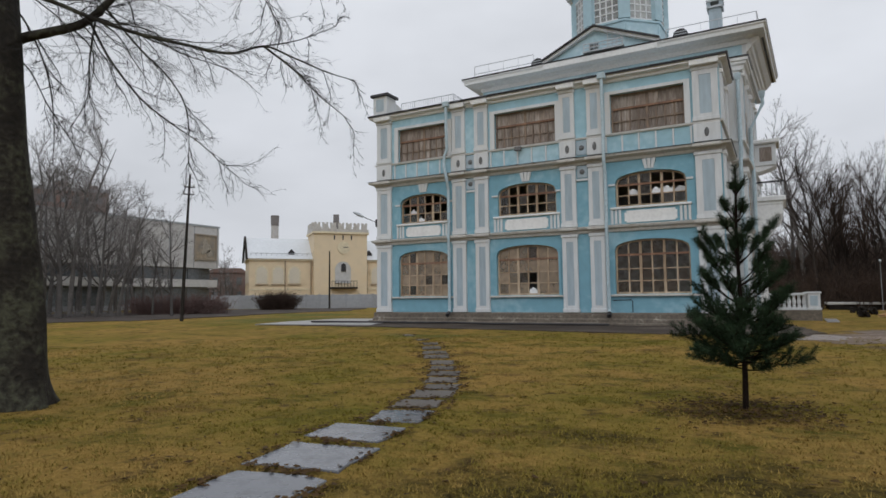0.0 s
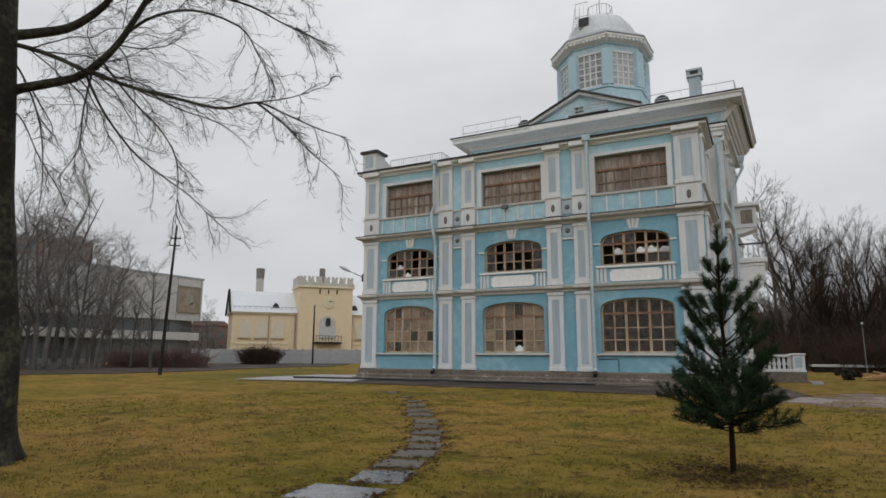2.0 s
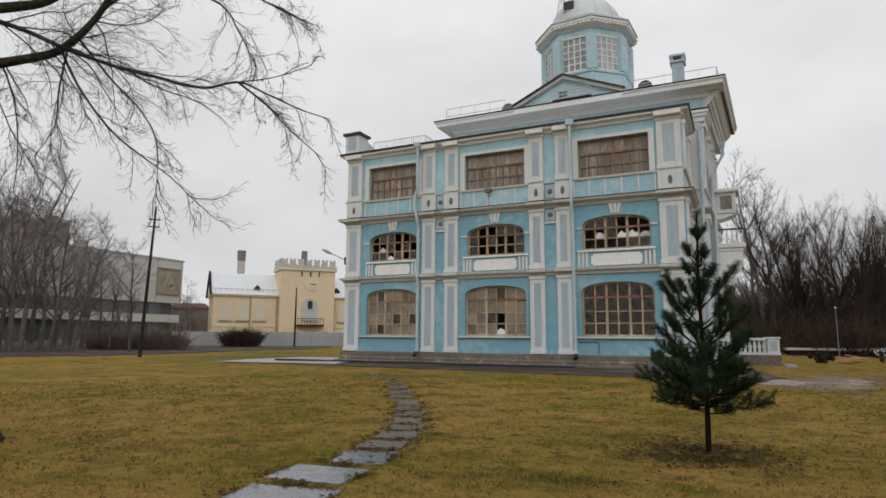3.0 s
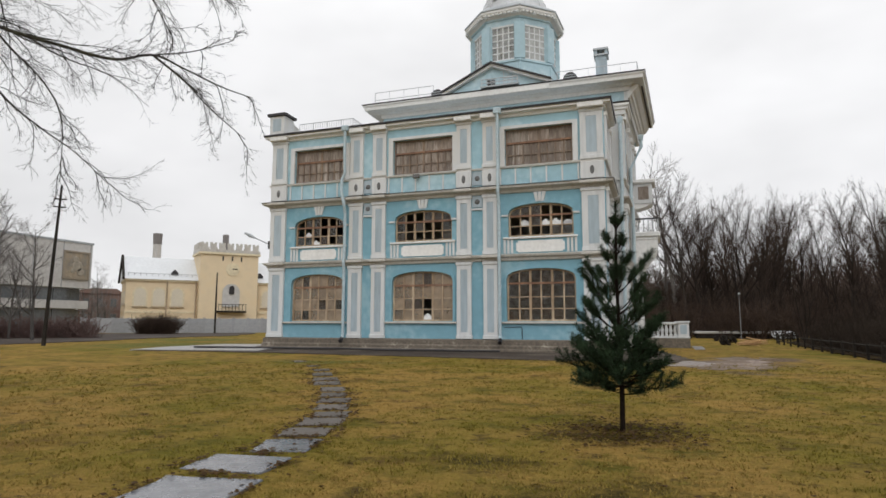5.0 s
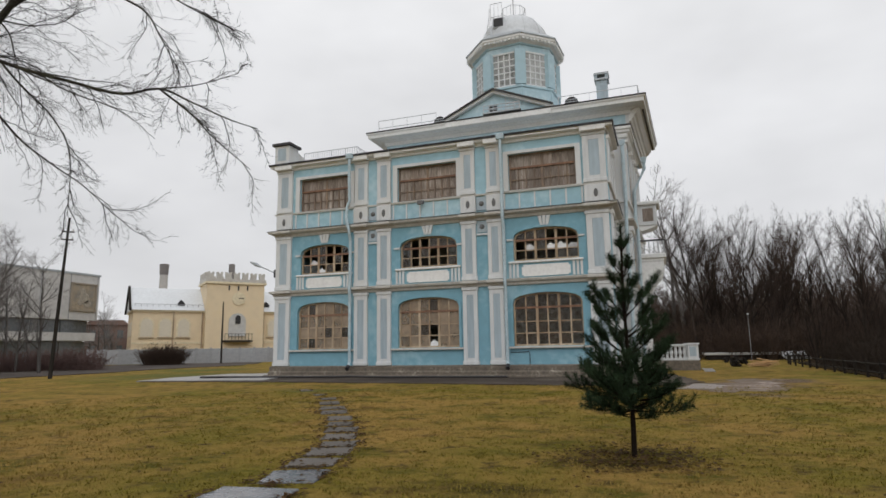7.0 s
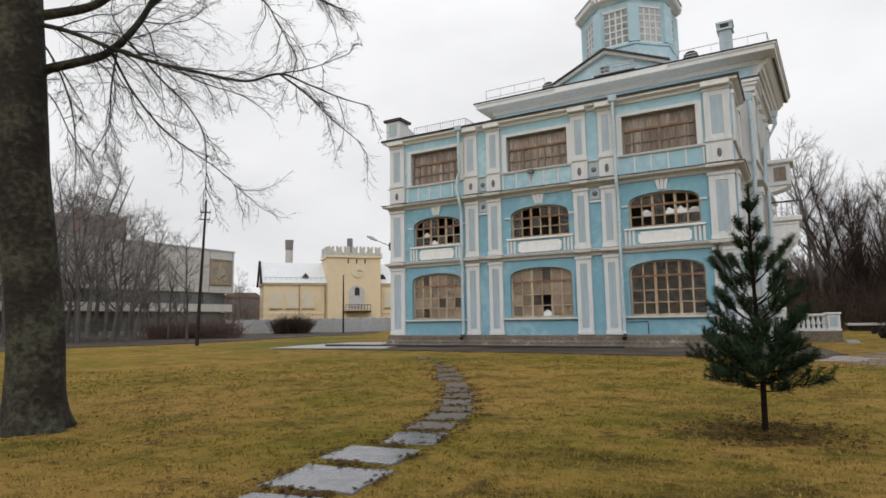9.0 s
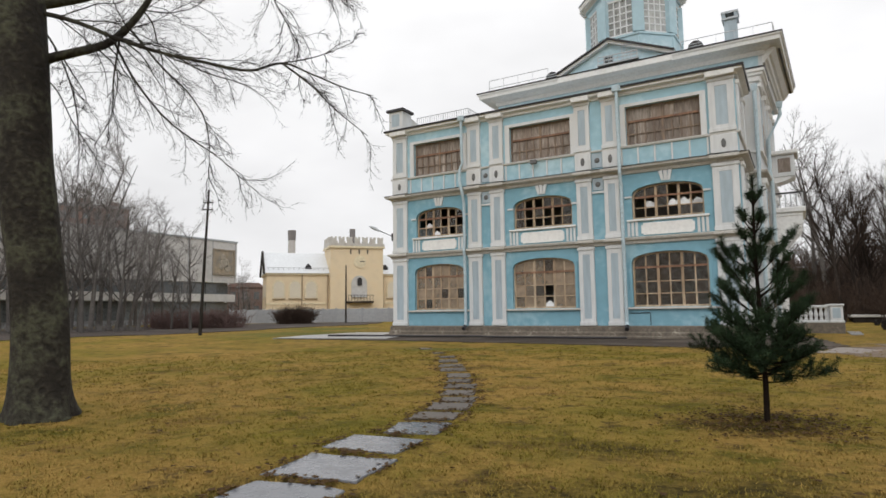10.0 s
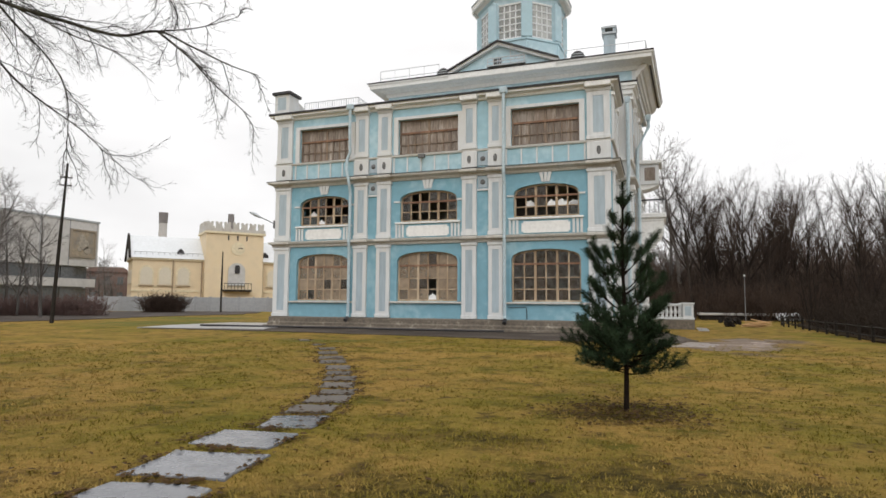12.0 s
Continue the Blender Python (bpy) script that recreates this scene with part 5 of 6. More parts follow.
# ---- the young pine on the lawn ----
NEEDLE = mat("dark_pine_needles", (0.018, 0.034, 0.015), 0.9, 0.6, 1.5, 3, 30, 0, second=(0.030, 0.052, 0.026), cover=0.5, spec=0.15)
PINEBARK = mat("pine_bark", (0.017, 0.012, 0.009), 0.95, 0.6, 1.3, 6, 30, 0.5, spec=0.05)
pine = thing("pine", "young dark green pine on a bare thin trunk", "tree", (-0.505, 9.45, height(-0.505, 9.45)))
rng = random.Random(11)
limbs = Limbs()
nv, nf = [], []


def needles(at, way, count, length):
    """A brush of needles round a shoot."""
    for _ in range(count):
        side = Vector((rng.gauss(0, 1), rng.gauss(0, 1), rng.gauss(0, 1)))
        side = (side - way * side.dot(way)).normalized()
        d = (way * rng.uniform(0.3, 1.1) + side).normalized()
        w = d.cross(Vector((rng.gauss(0, 1), rng.gauss(0, 1), rng.gauss(0, 1)))).normalized() * 0.0036
        b = len(nv)
        tip = at + d * length * rng.uniform(0.7, 1.15)
        nv.extend((at - w, at + w, tip))
        nf.append((b, b + 1, b + 2))


def shoot(path, r0, brush_from, dens=32, length=0.098):
    limbs.add(path, r0, r0 * 0.45, 5)
    for a, b in zip(path, path[1:]):
        way = (b - a).normalized()
        n = max(1, int((b - a).length / 0.02))
        for j in range(n):
            if (path.index(a) + j / n) / (len(path) - 1) >= brush_from:
                needles(a.lerp(b, j / n), way, dens // 2, length)


stem = [Vector((0.012 * math.sin(z * 2.1), 0.01 * math.cos(z * 1.7), z)) for z in [-0.05 + 0.18 * k for k in range(20)]]
limbs.add(stem, 0.041, 0.012, 8)
for z in [3.02 + 0.035 * k for k in range(11)]:
    needles(Vector((0, 0, z)), Vector((0, 0, 1)), 26, 0.10)
# whorls of boughs: height, reach, how many, how steeply they rise
WHORLS = [(2.98, 0.15, 5, 1.7), (2.62, 0.30, 6, 1.25), (2.36, 0.43, 6, 1.05), (2.04, 0.62, 7, 0.85), (1.74, 0.70, 7, 0.7), (1.44, 0.78, 7, 0.6), (1.18, 0.82, 8, 0.42),
          (0.98, 0.88, 9, 0.24), (0.82, 0.90, 9, 0.08), (0.69, 0.82, 8, -0.06), (0.58, 0.5, 4, -0.12)]
for tier, (z, reach, n, steep) in enumerate(WHORLS):
    low_down = z < 1.3
    for k in range(n):
        a = k * math.tau / n + tier * 0.9 + rng.uniform(-0.28, 0.28)
        own = reach * rng.uniform(0.62, 1.16) * math.hypot(1, 0.75 * max(steep, 0))
        out = Vector((math.cos(a), math.sin(a), steep * 0.6))
        p = wander(rng, Vector((0, 0, z + rng.uniform(-0.06, 0.03))), out, own, 7, 0.07, 0.06 + 0.06 * max(steep, 0))
        shoot(p, 0.011, 0.45 if low_down else 0.5, 26, 0.10)
        for j in range(8 if low_down else 6 if z < 2.3 else 3):
            q = p[2 + (j * 5) // 9 if low_down else min(3 + j // 2, 6)]
            b = a + (1 if j % 2 else -1) * rng.uniform(0.3, 0.8)
            own2 = own * rng.uniform(0.16, 0.34) + 0.06
            side_shoot = wander(rng, q, Vector((math.cos(b), math.sin(b), 0.4 + 0.8 * max(steep, 0))), own2, 4, 0.08, 0.2)
            shoot(side_shoot, 0.006, 0.2, 26, 0.09)
o = new("trunk", limbs.mesh("trunk", PINEBARK))
o.parent = pine
o = new("needles", mesh_of("needles", nv, nf, NEEDLE))
o.parent = pine

# ---- stone slabs of the garden path ----
path_thing = thing("garden_path", "winding garden path of wet dark stone slabs set in the lawn", "path", kind="structure")
SLABS = [(-3.72, 2.72, 0.98, 0.80, 12), (-3.93, 3.80, 0.98, 0.86, 9), (-4.17, 4.85, 1.0, 0.86, 8), (-4.42, 5.88, 0.98, 0.74, 7), (-4.50, 6.94, 0.72, 0.78, 18), (-4.76, 7.84, 0.66, 0.68, 20), (-5.0, 8.70, 0.66, 0.68, 22), (-5.27, 9.46, 0.60, 0.62, 24), (-5.73, 10.32, 0.60, 0.72, 22), (-6.17, 11.21, 0.62, 0.76, 24), (-6.67, 12.06, 0.56, 0.70, 26), (-7.24, 13.05, 0.56, 0.90, 27), (-8.1, 14.25, 0.66, 0.95, 30), (-8.75, 15.3, 0.66, 0.95, 31), (-9.5, 16.45, 0.60, 0.95, 32), (-10.15, 17.5, 0.52, 0.8, 34), (-11.3, 18.9, 0.4, 0.7, 40), (-13.2, 21.0, 0.4, 0.9, 45)]
rng = random.Random(3)
for x, y, w, d, turn in SLABS:
    bm = bmesh.new()
    cs = [(-w / 2, -d / 2), (w / 2, -d / 2), (w / 2, d / 2), (-w / 2, d / 2)]
    pts = []
    for i in range(4):
        a, b = Vector(cs[i]), Vector(cs[(i + 1) % 4])
        for j in range(4):
            q = a.lerp(b, j / 4)
            pts.append(q + Vector((rng.uniform(-0.02, 0.02), rng.uniform(-0.02, 0.02))) + (Vector((rng.uniform(-0.05, 0.05), rng.uniform(-0.05, 0.05))) if j == 0 else Vector((0, 0))))
    lift = height(x, y) + 0.004
    tip = (rng.uniform(-0.012, 0.012), rng.uniform(-0.012, 0.012))
    top = [bm.verts.new((p.x * 0.985, p.y * 0.985, 0.012 + p.x * tip[0] + p.y * tip[1])) for p in pts]
    mid = [bm.verts.new((p.x, p.y, 0.0 + p.x * tip[0] + p.y * tip[1])) for p in pts]
    low = [bm.verts.new((p.x, p.y, -0.12)) for p in pts]
    bm.faces.new(top)
    for u, v in ((top, mid), (mid, low)):
        for i in range(len(u)):
            j = (i + 1) % len(u)
            bm.faces.new((u[i], v[i], v[j], u[j]))
    s = part("slab", bm, SLAB if y < 7.2 else OLDSLAB, path_thing)
    s.matrix_basis = pose(x, y, lift, 0, 0, turn)

# ---- the far side of the lawn ----
# distance haze is put into the base colours of YELLOW and GREYWALL
YELLOW = mat("yellow_render", (0.73, 0.60, 0.415), 0.9, 0.93, 1.05, 0.12, 0.8, 0.0, second=(0.68, 0.54, 0.35), cover=0.42)
CREAMY = mat("pale_yellow_trim", (0.72, 0.63, 0.45), 0.9, 0.85, 1.08, 0.5, 4, 0.1)
SNOWTIN = mat("pale_metal_roof", (0.66, 0.68, 0.70), 0.5, 0.9, 1.05, 0.3, 3, 0.05)
BRICKISH = mat("weathered_brown_sill", (0.40, 0.31, 0.22), 0.9, 0.75, 1.15, 0.6, 5, 0.1)
SOOT = mat("sooty_brick", (0.20, 0.185, 0.18), 0.9, 0.8, 1.15, 0.6, 5, 0.1)
BLIND = mat("ochre_blind_arch", (0.66, 0.60, 0.49), 0.9, 0.92, 1.04, 0.6, 5, 0.1)
GREYWALL = mat("pale_concrete_facade", (0.56, 0.55, 0.535), 0.9, 0.85, 1.08, 0.2, 2, 0.05)
STRIPGLASS = mat("dark_strip_glazing", (0.14, 0.155, 0.165), 0.15, 0.7, 1.3, 0.5, 4, 0, each=0.3, spec=0.7)
BRICK = mat("dull_red_brick", (0.20, 0.13, 0.11), 0.9, 0.8, 1.15, 0.4, 5, 0.1)
FENCEGREY = mat("grey_concrete_fence", (0.33, 0.34, 0.36), 0.9, 0.85, 1.1, 0.4, 4, 0.1, each=0.08)
DARKWOOD = mat("dark_weathered_wood", (0.036, 0.031, 0.027), 0.9, 0.6, 1.3, 2, 14, 0.3, streak=True, each=0.2, spec=0.08)
NEWWOOD = mat("fresh_sawn_timber", (0.50, 0.31, 0.15), 0.8, 0.8, 1.15, 2, 12, 0.2, each=0.2)
SMOKESTACK = mat("pale_brick_stack", (0.52, 0.50, 0.48), 0.9, 0.8, 1.1, 0.5, 5, 0.1)


def place(yaw, far, z=0.0):
    a = radians(yaw)
    return Vector((-far * math.sin(a), far * math.cos(a), z))


# yellow stable building with a battlemented tower
yb = thing("yellow_building", "yellow two-storey building with a battlemented tower and pale roof", "building")
mid = place(38.5, 95)
yb.matrix_basis = pose(mid.x, mid.y, 0.3, 0, 0, 50)


def yarch(x0, x1, z0, z1, y, m, nm="window", n=8):
    c, r = (x0 + x1) / 2, (x1 - x0) / 2
    o = [(x0, z0), (x1, z0)] + [(c + r * math.cos(math.pi * k / n), z1 - r + r * math.sin(math.pi * k / n)) for k in range(n + 1)]
    return part(nm, prism(bmesh.new(), o, y - 0.12, y + 0.1), m, yb)


T = 4.05
part("tower", new_box(-T, T, -1.2, 4.6, 0, 11.1), YELLOW, yb)
part("tower_cornice", new_box(-T - 0.25, T + 0.25, -1.45, 4.8, 11.1, 11.4), CREAMY, yb)
for k in range(7):
    x = -T + 0.45 + k * (2 * T - 0.9) / 6
    tooth = [(x - 0.36, 11.4), (x + 0.36, 11.4), (x + 0.44, 12.8), (x + 0.18, 12.8), (x, 12.45), (x - 0.18, 12.8), (x - 0.44, 12.8)]
    part("merlon", prism(bmesh.new(), tooth, -1.4, -1.0), STONE, yb)
    part("merlon", prism(bmesh.new(), tooth, 4.3, 4.7), STONE, yb)
for k in range(4):
    part("merlon", new_box(-T - 0.2, -T + 0.2, -0.5 + k * 1.25, 0.2 + k * 1.25, 11.9, 12.8), STONE, yb)
part("parapet", new_box(-T - 0.2, -T + 0.15, -1.0, 4.3, 11.4, 11.9), STONE, yb)
part("parapet", new_box(-T - 0.2, T + 0.2, -1.35, -1.05, 11.4, 11.85), STONE, yb)
for x in (-1.0, 0.3, 1.6):
    part("slit", new_box(x - 0.1, x + 0.1, -1.26, -1.1, 10.2, 10.9), TAR, yb)
bm = bmesh.new()
bmesh.ops.create_cone(bm, cap_ends=True, segments=20, radius1=0.95, radius2=0.95, depth=0.14, matrix=pose(0.4, -1.25, 9.0, 90))
part("clock_face", bm, CREAMY, yb, "pale round clock face")
part("clock_hand", new_box(0.35, 1.1, -1.36, -1.33, 9.0, 9.12), TAR, yb)
yarch(-0.9, 1.5, 3.6, 6.9, -1.25, GREYWALL, "niche")
yarch(0.0, 0.7, 5.4, 6.6, -1.4, TAR, "window")
part("balcony", new_box(-1.6, 2.3, -2.4, -1.2, 2.75, 3.0), DARKWOOD, yb, "dark balcony slab")
for k in range(9):
    part("balcony_bar", new_box(-1.58 + k * 0.47, -1.52 + k * 0.47, -2.38, -2.32, 3.0, 3.9), TAR, yb)
part("balcony_rail", new_box(-1.6, 2.3, -2.4, -2.3, 3.86, 3.94), TAR, yb)
for x0, x1 in ((-13.2, -T), (T, 30.0)):
    part("wing", new_box(x0, x1, 0, 9.0, 0, 7.0), YELLOW, yb)
    part("wing_cornice", new_box(x0 - 0.2, x1, -0.25, 9.2, 7.0, 7.25), CREAMY, yb)
    part("band", new_box(x0 - 0.05, x1, -0.1, 0.0, 2.6, 2.85), CREAMY, yb)
    bm = prism(bmesh.new(), [(-0.4, 7.25), (9.4, 7.25), (4.5, 10.7)], x0 - 0.3, x1)
    bmesh.ops.transform(bm, matrix=SIDE, verts=bm.verts)
    part("roof", bm, SNOWTIN, yb, "pale sheet-metal roof")
    n = int((x1 - x0) / 2.35)
    for k in range(n):
        x = x0 + (k + 0.75) * 2.35
        if x + 0.7 < x1:
            yarch(x - 0.95, x + 0.95, 3.5, 6.25, 0.0, CREAMY, "arch_surround")
            yarch(x - 0.74, x + 0.74, 3.6, 6.0, -0.06, BLIND)
            part("sill", new_box(x - 0.95, x + 0.95, -0.22, 0.0, 3.36, 3.5), BRICKISH, yb)
            yarch(x - 0.68, x + 0.68, 0.2, 1.9, -0.02, CREAMY)
    for x in (x0 + 6.1,) if x0 < 0 else (x0 + 0.8, x0 + 7.0):
        dm = part("dormer", prism(bmesh.new(), [(x - 0.5, 7.6), (x + 0.5, 7.6), (x + 0.45, 8.3), (x, 8.8), (x - 0.45, 8.3)], 0.6, 3.0), TAR, yb)
part("end_gable", upright([(-13.22, 0.0), (-13.18, 0.0), (-13.18, 9.0), (-13.22, 9.0)], 6.9, 7.24), CREAMY, yb)
for y0, y1, z0, z1 in ((-0.55, 4.5, 7.1, 10.75), (9.55, 4.5, 7.1, 10.75)):
    bm = prism(bmesh.new(), [(y0, z0), (y0, z0 + 0.32), (y1, z1 + 0.16), (y1, z1 - 0.18)], -13.75, -13.45)
    bmesh.ops.transform(bm, matrix=SIDE, verts=bm.verts)
    part("barge_board", bm, DARKWOOD, yb)
for k in range(4):
    part("end_window", new_box(-13.28, -13.15, 0.9 + k * 1.95, 2.1 + k * 1.95, 3.7, 5.6), BLIND, yb)
    part("end_window", new_box(-13.28, -13.15, 0.9 + k * 1.95, 2.1 + k * 1.95, 0.6, 2.2), BLIND, yb)
for x in (-8.1, -T - 0.25, T + 0.25):
    part("rain_pipe", tube(bmesh.new(), [(x, -0.16, 0.2), (x, -0.16, 7.0)], 0.09, 6), BRICKISH, yb)
for k in range(12):
    part("snow_guard", new_box(-13.0 + 0.74 * k, -12.94 + 0.74 * k, 0.3, 0.36, 7.5, 8.1), FENCEGREY, yb)
part("snow_guard_rail", new_box(-13.1, -T, 0.3, 0.35, 8.06, 8.12), FENCEGREY, yb)
stack = thing("smokestack", "pale brick smokestack behind the yellow building", "chimney")
p = place(44.3, 118, 0.3)
part("shaft", tube(bmesh.new(), [(p.x, p.y, 0.3), (p.x, p.y, 15.3)], [0.8, 0.66], 12), SMOKESTACK, stack)
part("collar", tube(bmesh.new(), [(p.x, p.y, 15.3), (p.x, p.y, 17.2)], [0.70, 0.78], 12), SOOT, stack, "soot-darkened top")
p = place(38.8, 112, 0.3)
stack2 = thing("smokestack", "short smokestack behind the tower", "chimney")
part("shaft", tube(bmesh.new(), [(p.x, p.y, 0.3), (p.x, p.y, 16.8)], [0.62, 0.52], 12), SOOT, stack2)

# grey concrete fence, post by panel
fence = thing("concrete_fence", "grey concrete panel fence before the yellow building", "fence")
a, b = place(49.5, 84), place(33.0, 80)
n = 14
for k in range(n):
    p, q = a.lerp(b, k / n), a.lerp(b, (k + 1) / n)
    ang = math.degrees(math.atan2(q.y - p.y, q.x - p.x))
    bm = new_box(0.05, (q - p).length - 0.05, -0.06, 0.06, 0.0, 1.75, bevel=0.03)
    o = part("fence_panel", bm, FENCEGREY, fence)
    o.matrix_basis = pose(p.x, p.y, 0.35, 0, 0, ang)
    o = part("fence_post", new_box(-0.12, 0.12, -0.12, 0.12, 0, 1.85), FENCEGREY, fence)
    o.matrix_basis = pose(p.x, p.y, 0.35, 0, 0, ang)

# grey modern building with a mural and strip windows
gb = thing("grey_building", "long pale concrete building with a mural and strip windows", "building")
part("upper_wall", new_box(-90, -71.7, -20, 62.2, 6.1, 12.0), GREYWALL, gb)
part("roof_edge", new_box(-90, -71.6, -20.1, 62.3, 12.0, 12.25), TIN, gb)
part("lower_wall", new_box(-90, -73.2, -20, 61.5, 0, 6.1), FENCEGREY, gb)
part("spandrel", new_box(-90, -71.75, -20, 62.1, 3.4, 4.45), GREYWALL, gb)
for k in range(20):
    y = -18 + k * 4.0
    part("strip_window", new_box(-73.18, -73.05, y, y + 3.8, 4.5, 6.05), STRIPGLASS, gb)
    part("strip_window", new_box(-73.18, -73.05, y, y + 3.8, 1.0, 3.3), STRIPGLASS, gb)
    part("panel_joint", new_box(-71.7, -71.66, y + 3.86, y + 3.94, 6.1, 12.0), FENCEGREY, gb)
MURAL = mat("ochre_mosaic", (0.40, 0.33, 0.24), 0.8, 0.6, 1.3, 0.6, 2.5, 0.1, second=(0.22, 0.20, 0.17), cover=0.5)
MURALPALE = mat("pale_mosaic", (0.37, 0.33, 0.27), 0.8, 0.7, 1.2, 1.2, 4, 0.1)
MURALFRAME = mat("mural_frame", (0.33, 0.28, 0.22), 0.9)
part("mural", new_box(-71.69, -71.55, 58.1, 61.5, 7.4, 10.7), MURAL, gb, "weathered ochre mosaic panel")
bm = bmesh.new()
for y, z, r in ((59.6, 9.8, 0.5), (59.9, 8.9, 0.85), (60.4, 8.2, 0.6), (59.3, 8.3, 0.4)):
    bmesh.ops.create_cone(bm, cap_ends=True, segments=9, radius1=r, radius2=r * 0.8, depth=0.1, matrix=pose(-71.53, y, z, 0, 90))
part("mosaic_relief", bm, MURALPALE, gb, "pale mosaic shapes")
for y0, y1, z0, z1 in ((57.9, 61.7, 10.7, 10.9), (57.9, 61.7, 7.2, 7.4), (57.9, 58.1, 7.4, 10.7), (61.5, 61.7, 7.4, 10.7)):
    part("mural_frame", new_box(-71.69, -71.45, y0, y1, z0, z1), MURALFRAME, gb)
block = thing("apartment_block", "dull red brick apartment block far behind bare trees", "building")
bp = place(60.4, 150)
block.matrix_basis = pose(bp.x, bp.y, 0.3, 0, 0, 60)
part("wall", new_box(-7, 7, 0, 14, 0, 25.0), BRICK, block)
part("roof_house", new_box(-3.5, -0.5, 3, 8, 25.0, 27.0), BRICK, block)
part("roof_house", new_box(3.0, 5.0, 3, 8, 25.0, 26.5), BRICK, block)
part("parapet", new_box(-7.2, 7.2, -0.2, 14.2, 24.6, 25.2), FENCEGREY, block)
for r in range(8):
    for c in range(6):
        x = -6.1 + c * 2.15
        part("window", new_box(x, x + 1.2, -0.06, 0.0, 1.4 + r * 2.95, 2.8 + r * 2.95), STRIPGLASS, block)

far_house = thing("brick_house", "dull brown brick house far behind bare trees", "building")
bp = place(48.3, 128)
far_house.matrix_basis = pose(bp.x, bp.y, 0.3, 0, 0, 50)
part("wall", new_box(-3.4, 3.4, 0, 8, 0, 6.6), BRICK, far_house)
part("roof", prism(bmesh.new(), [(-3.8, 6.6), (3.8, 6.6), (2.6, 7.5), (-2.6, 7.5)], -0.4, 8.4), BRICK, far_house)
for x in (-2.2, 0.0, 2.2):
    for z in (1.4, 4.2):
        part("window", new_box(x - 0.5, x + 0.5, -0.06, 0.0, z, z + 1.5), STRIPGLASS, far_house)

# poles
for yaw, far, high, lean, lab in ((51.95, 46.5, 10.4, 0.34, "dark leaning utility pole with two short crossarms"), (39.38, 74, 6.9, 0.0, "thin dark utility pole")):
    p = place(yaw, far)
    z = height(p.x, p.y)
    pole = thing("utility_pole", lab, "pole", (p.x, p.y, z))
    q = place(90 + 51, 1.0) * lean
    part("pole_shaft", tube(bmesh.new(), [(0, 0, -0.2), (-q.x * 0.5, -q.y * 0.5, high * 0.5), (-q.x, -q.y, high)], [0.125 if far < 60 else 0.11, 0.10, 0.065], 8), DARKWOOD, pole)
    if far < 60:
        for zz in (0.86, 0.91):
            o = part("crossarm", new_box(-0.36, 0.36, -0.04, 0.04, -0.04, 0.04), DARKWOOD, pole)
            o.matrix_basis = pose(-q.x * zz, -q.y * zz, high * zz, 0, 0, 50)
            for xx in (-0.3, 0.3):
                s = part("insulator", tube(bmesh.new(), [(xx, 0, 0.05), (xx, 0, 0.2)], 0.045, 6), GREYWALL, o)
lamp = thing("lamp_post", "thin pale lamp post before the wood", "lamp", (7.1, 60.0, height(7.1, 60.0)))
part("post", tube(bmesh.new(), [(0, 0, 0), (0, 0, 2.7), (0, 0, 4.0)], [0.026, 0.022, 0.012], 6), FENCEGREY, lamp)
bm = bmesh.new()
bmesh.ops.create_uvsphere(bm, u_segments=10, v_segments=6, radius=0.09, matrix=pose(0, 0, 4.05))
part("globe", bm, IVORY, lamp, "white lamp globe")

# low sheds and a stack of sawn timber before the wood
shed = thing("shed", "low dark shed with a pale flat roof", "shed", (3.4, 62, height(3.4, 62)))
part("shed_wall", new_box(0.2, 6.3, 0, 3, 0, 0.46), DARKWOOD, shed)
part("shed_roof", new_box(0, 6.5, -0.2, 3.2, 0.46, 0.66, bevel=0.02), GREYWALL, shed)
shed = thing("shed", "low shed with a sloping pale sheet roof", "shed", (9.9, 61, height(9.9, 61)))
part("shed_wall", new_box(0.1, 1.7, 0.2, 3, 0, 0.4), DARKWOOD, shed)
bm = prism(bmesh.new(), [(-0.1, 0.10), (3.2, 0.62), (3.2, 0.72), (-0.1, 0.20)], -0.1, 2.0)
bmesh.ops.transform(bm, matrix=SIDE, verts=bm.verts)
part("shed_roof", bm, SNOWTIN, shed)
timber = thing("timber_stack", "heap of fresh sawn orange boards on the grass", "timber", (6.0, 45.6, height(6.0, 45.6)))
rng = random.Random(8)
for k in range(22):
    o = part("board", new_box(-0.62, 0.62, -0.07, 0.07, 0, 0.04), NEWWOOD, timber)
    rise = 0.02 + 0.02 * k * (0.6 + 0.4 * math.sin(k * 2.4))
    o.matrix_basis = pose(rng.uniform(-0.4, 0.4), rng.uniform(-0.5, 0.5), rise, rng.uniform(-8, 8), rng.uniform(-10, 10), rng.uniform(-40, 40))
heap = thing("rubble_heap", "small dark heap of rubble beside the boards", "rubble", (4.4, 45.8, height(4.4, 45.8)), kind="stuff")
bm = bmesh.new()
for k in range(34):
    bmesh.ops.create_cube(bm, size=1, matrix=pose(rng.gauss(0, 0.34), rng.gauss(0, 0.3), rng.uniform(0.02, 0.5), rng.uniform(0, 90), rng.uniform(0, 90), rng.uniform(0, 90)) @ Matrix.Diagonal((rng.uniform(0.1, 0.45), rng.uniform(0.08, 0.25), rng.uniform(0.05, 0.15), 1)))
part("rubble", bm, DARKWOOD, heap)

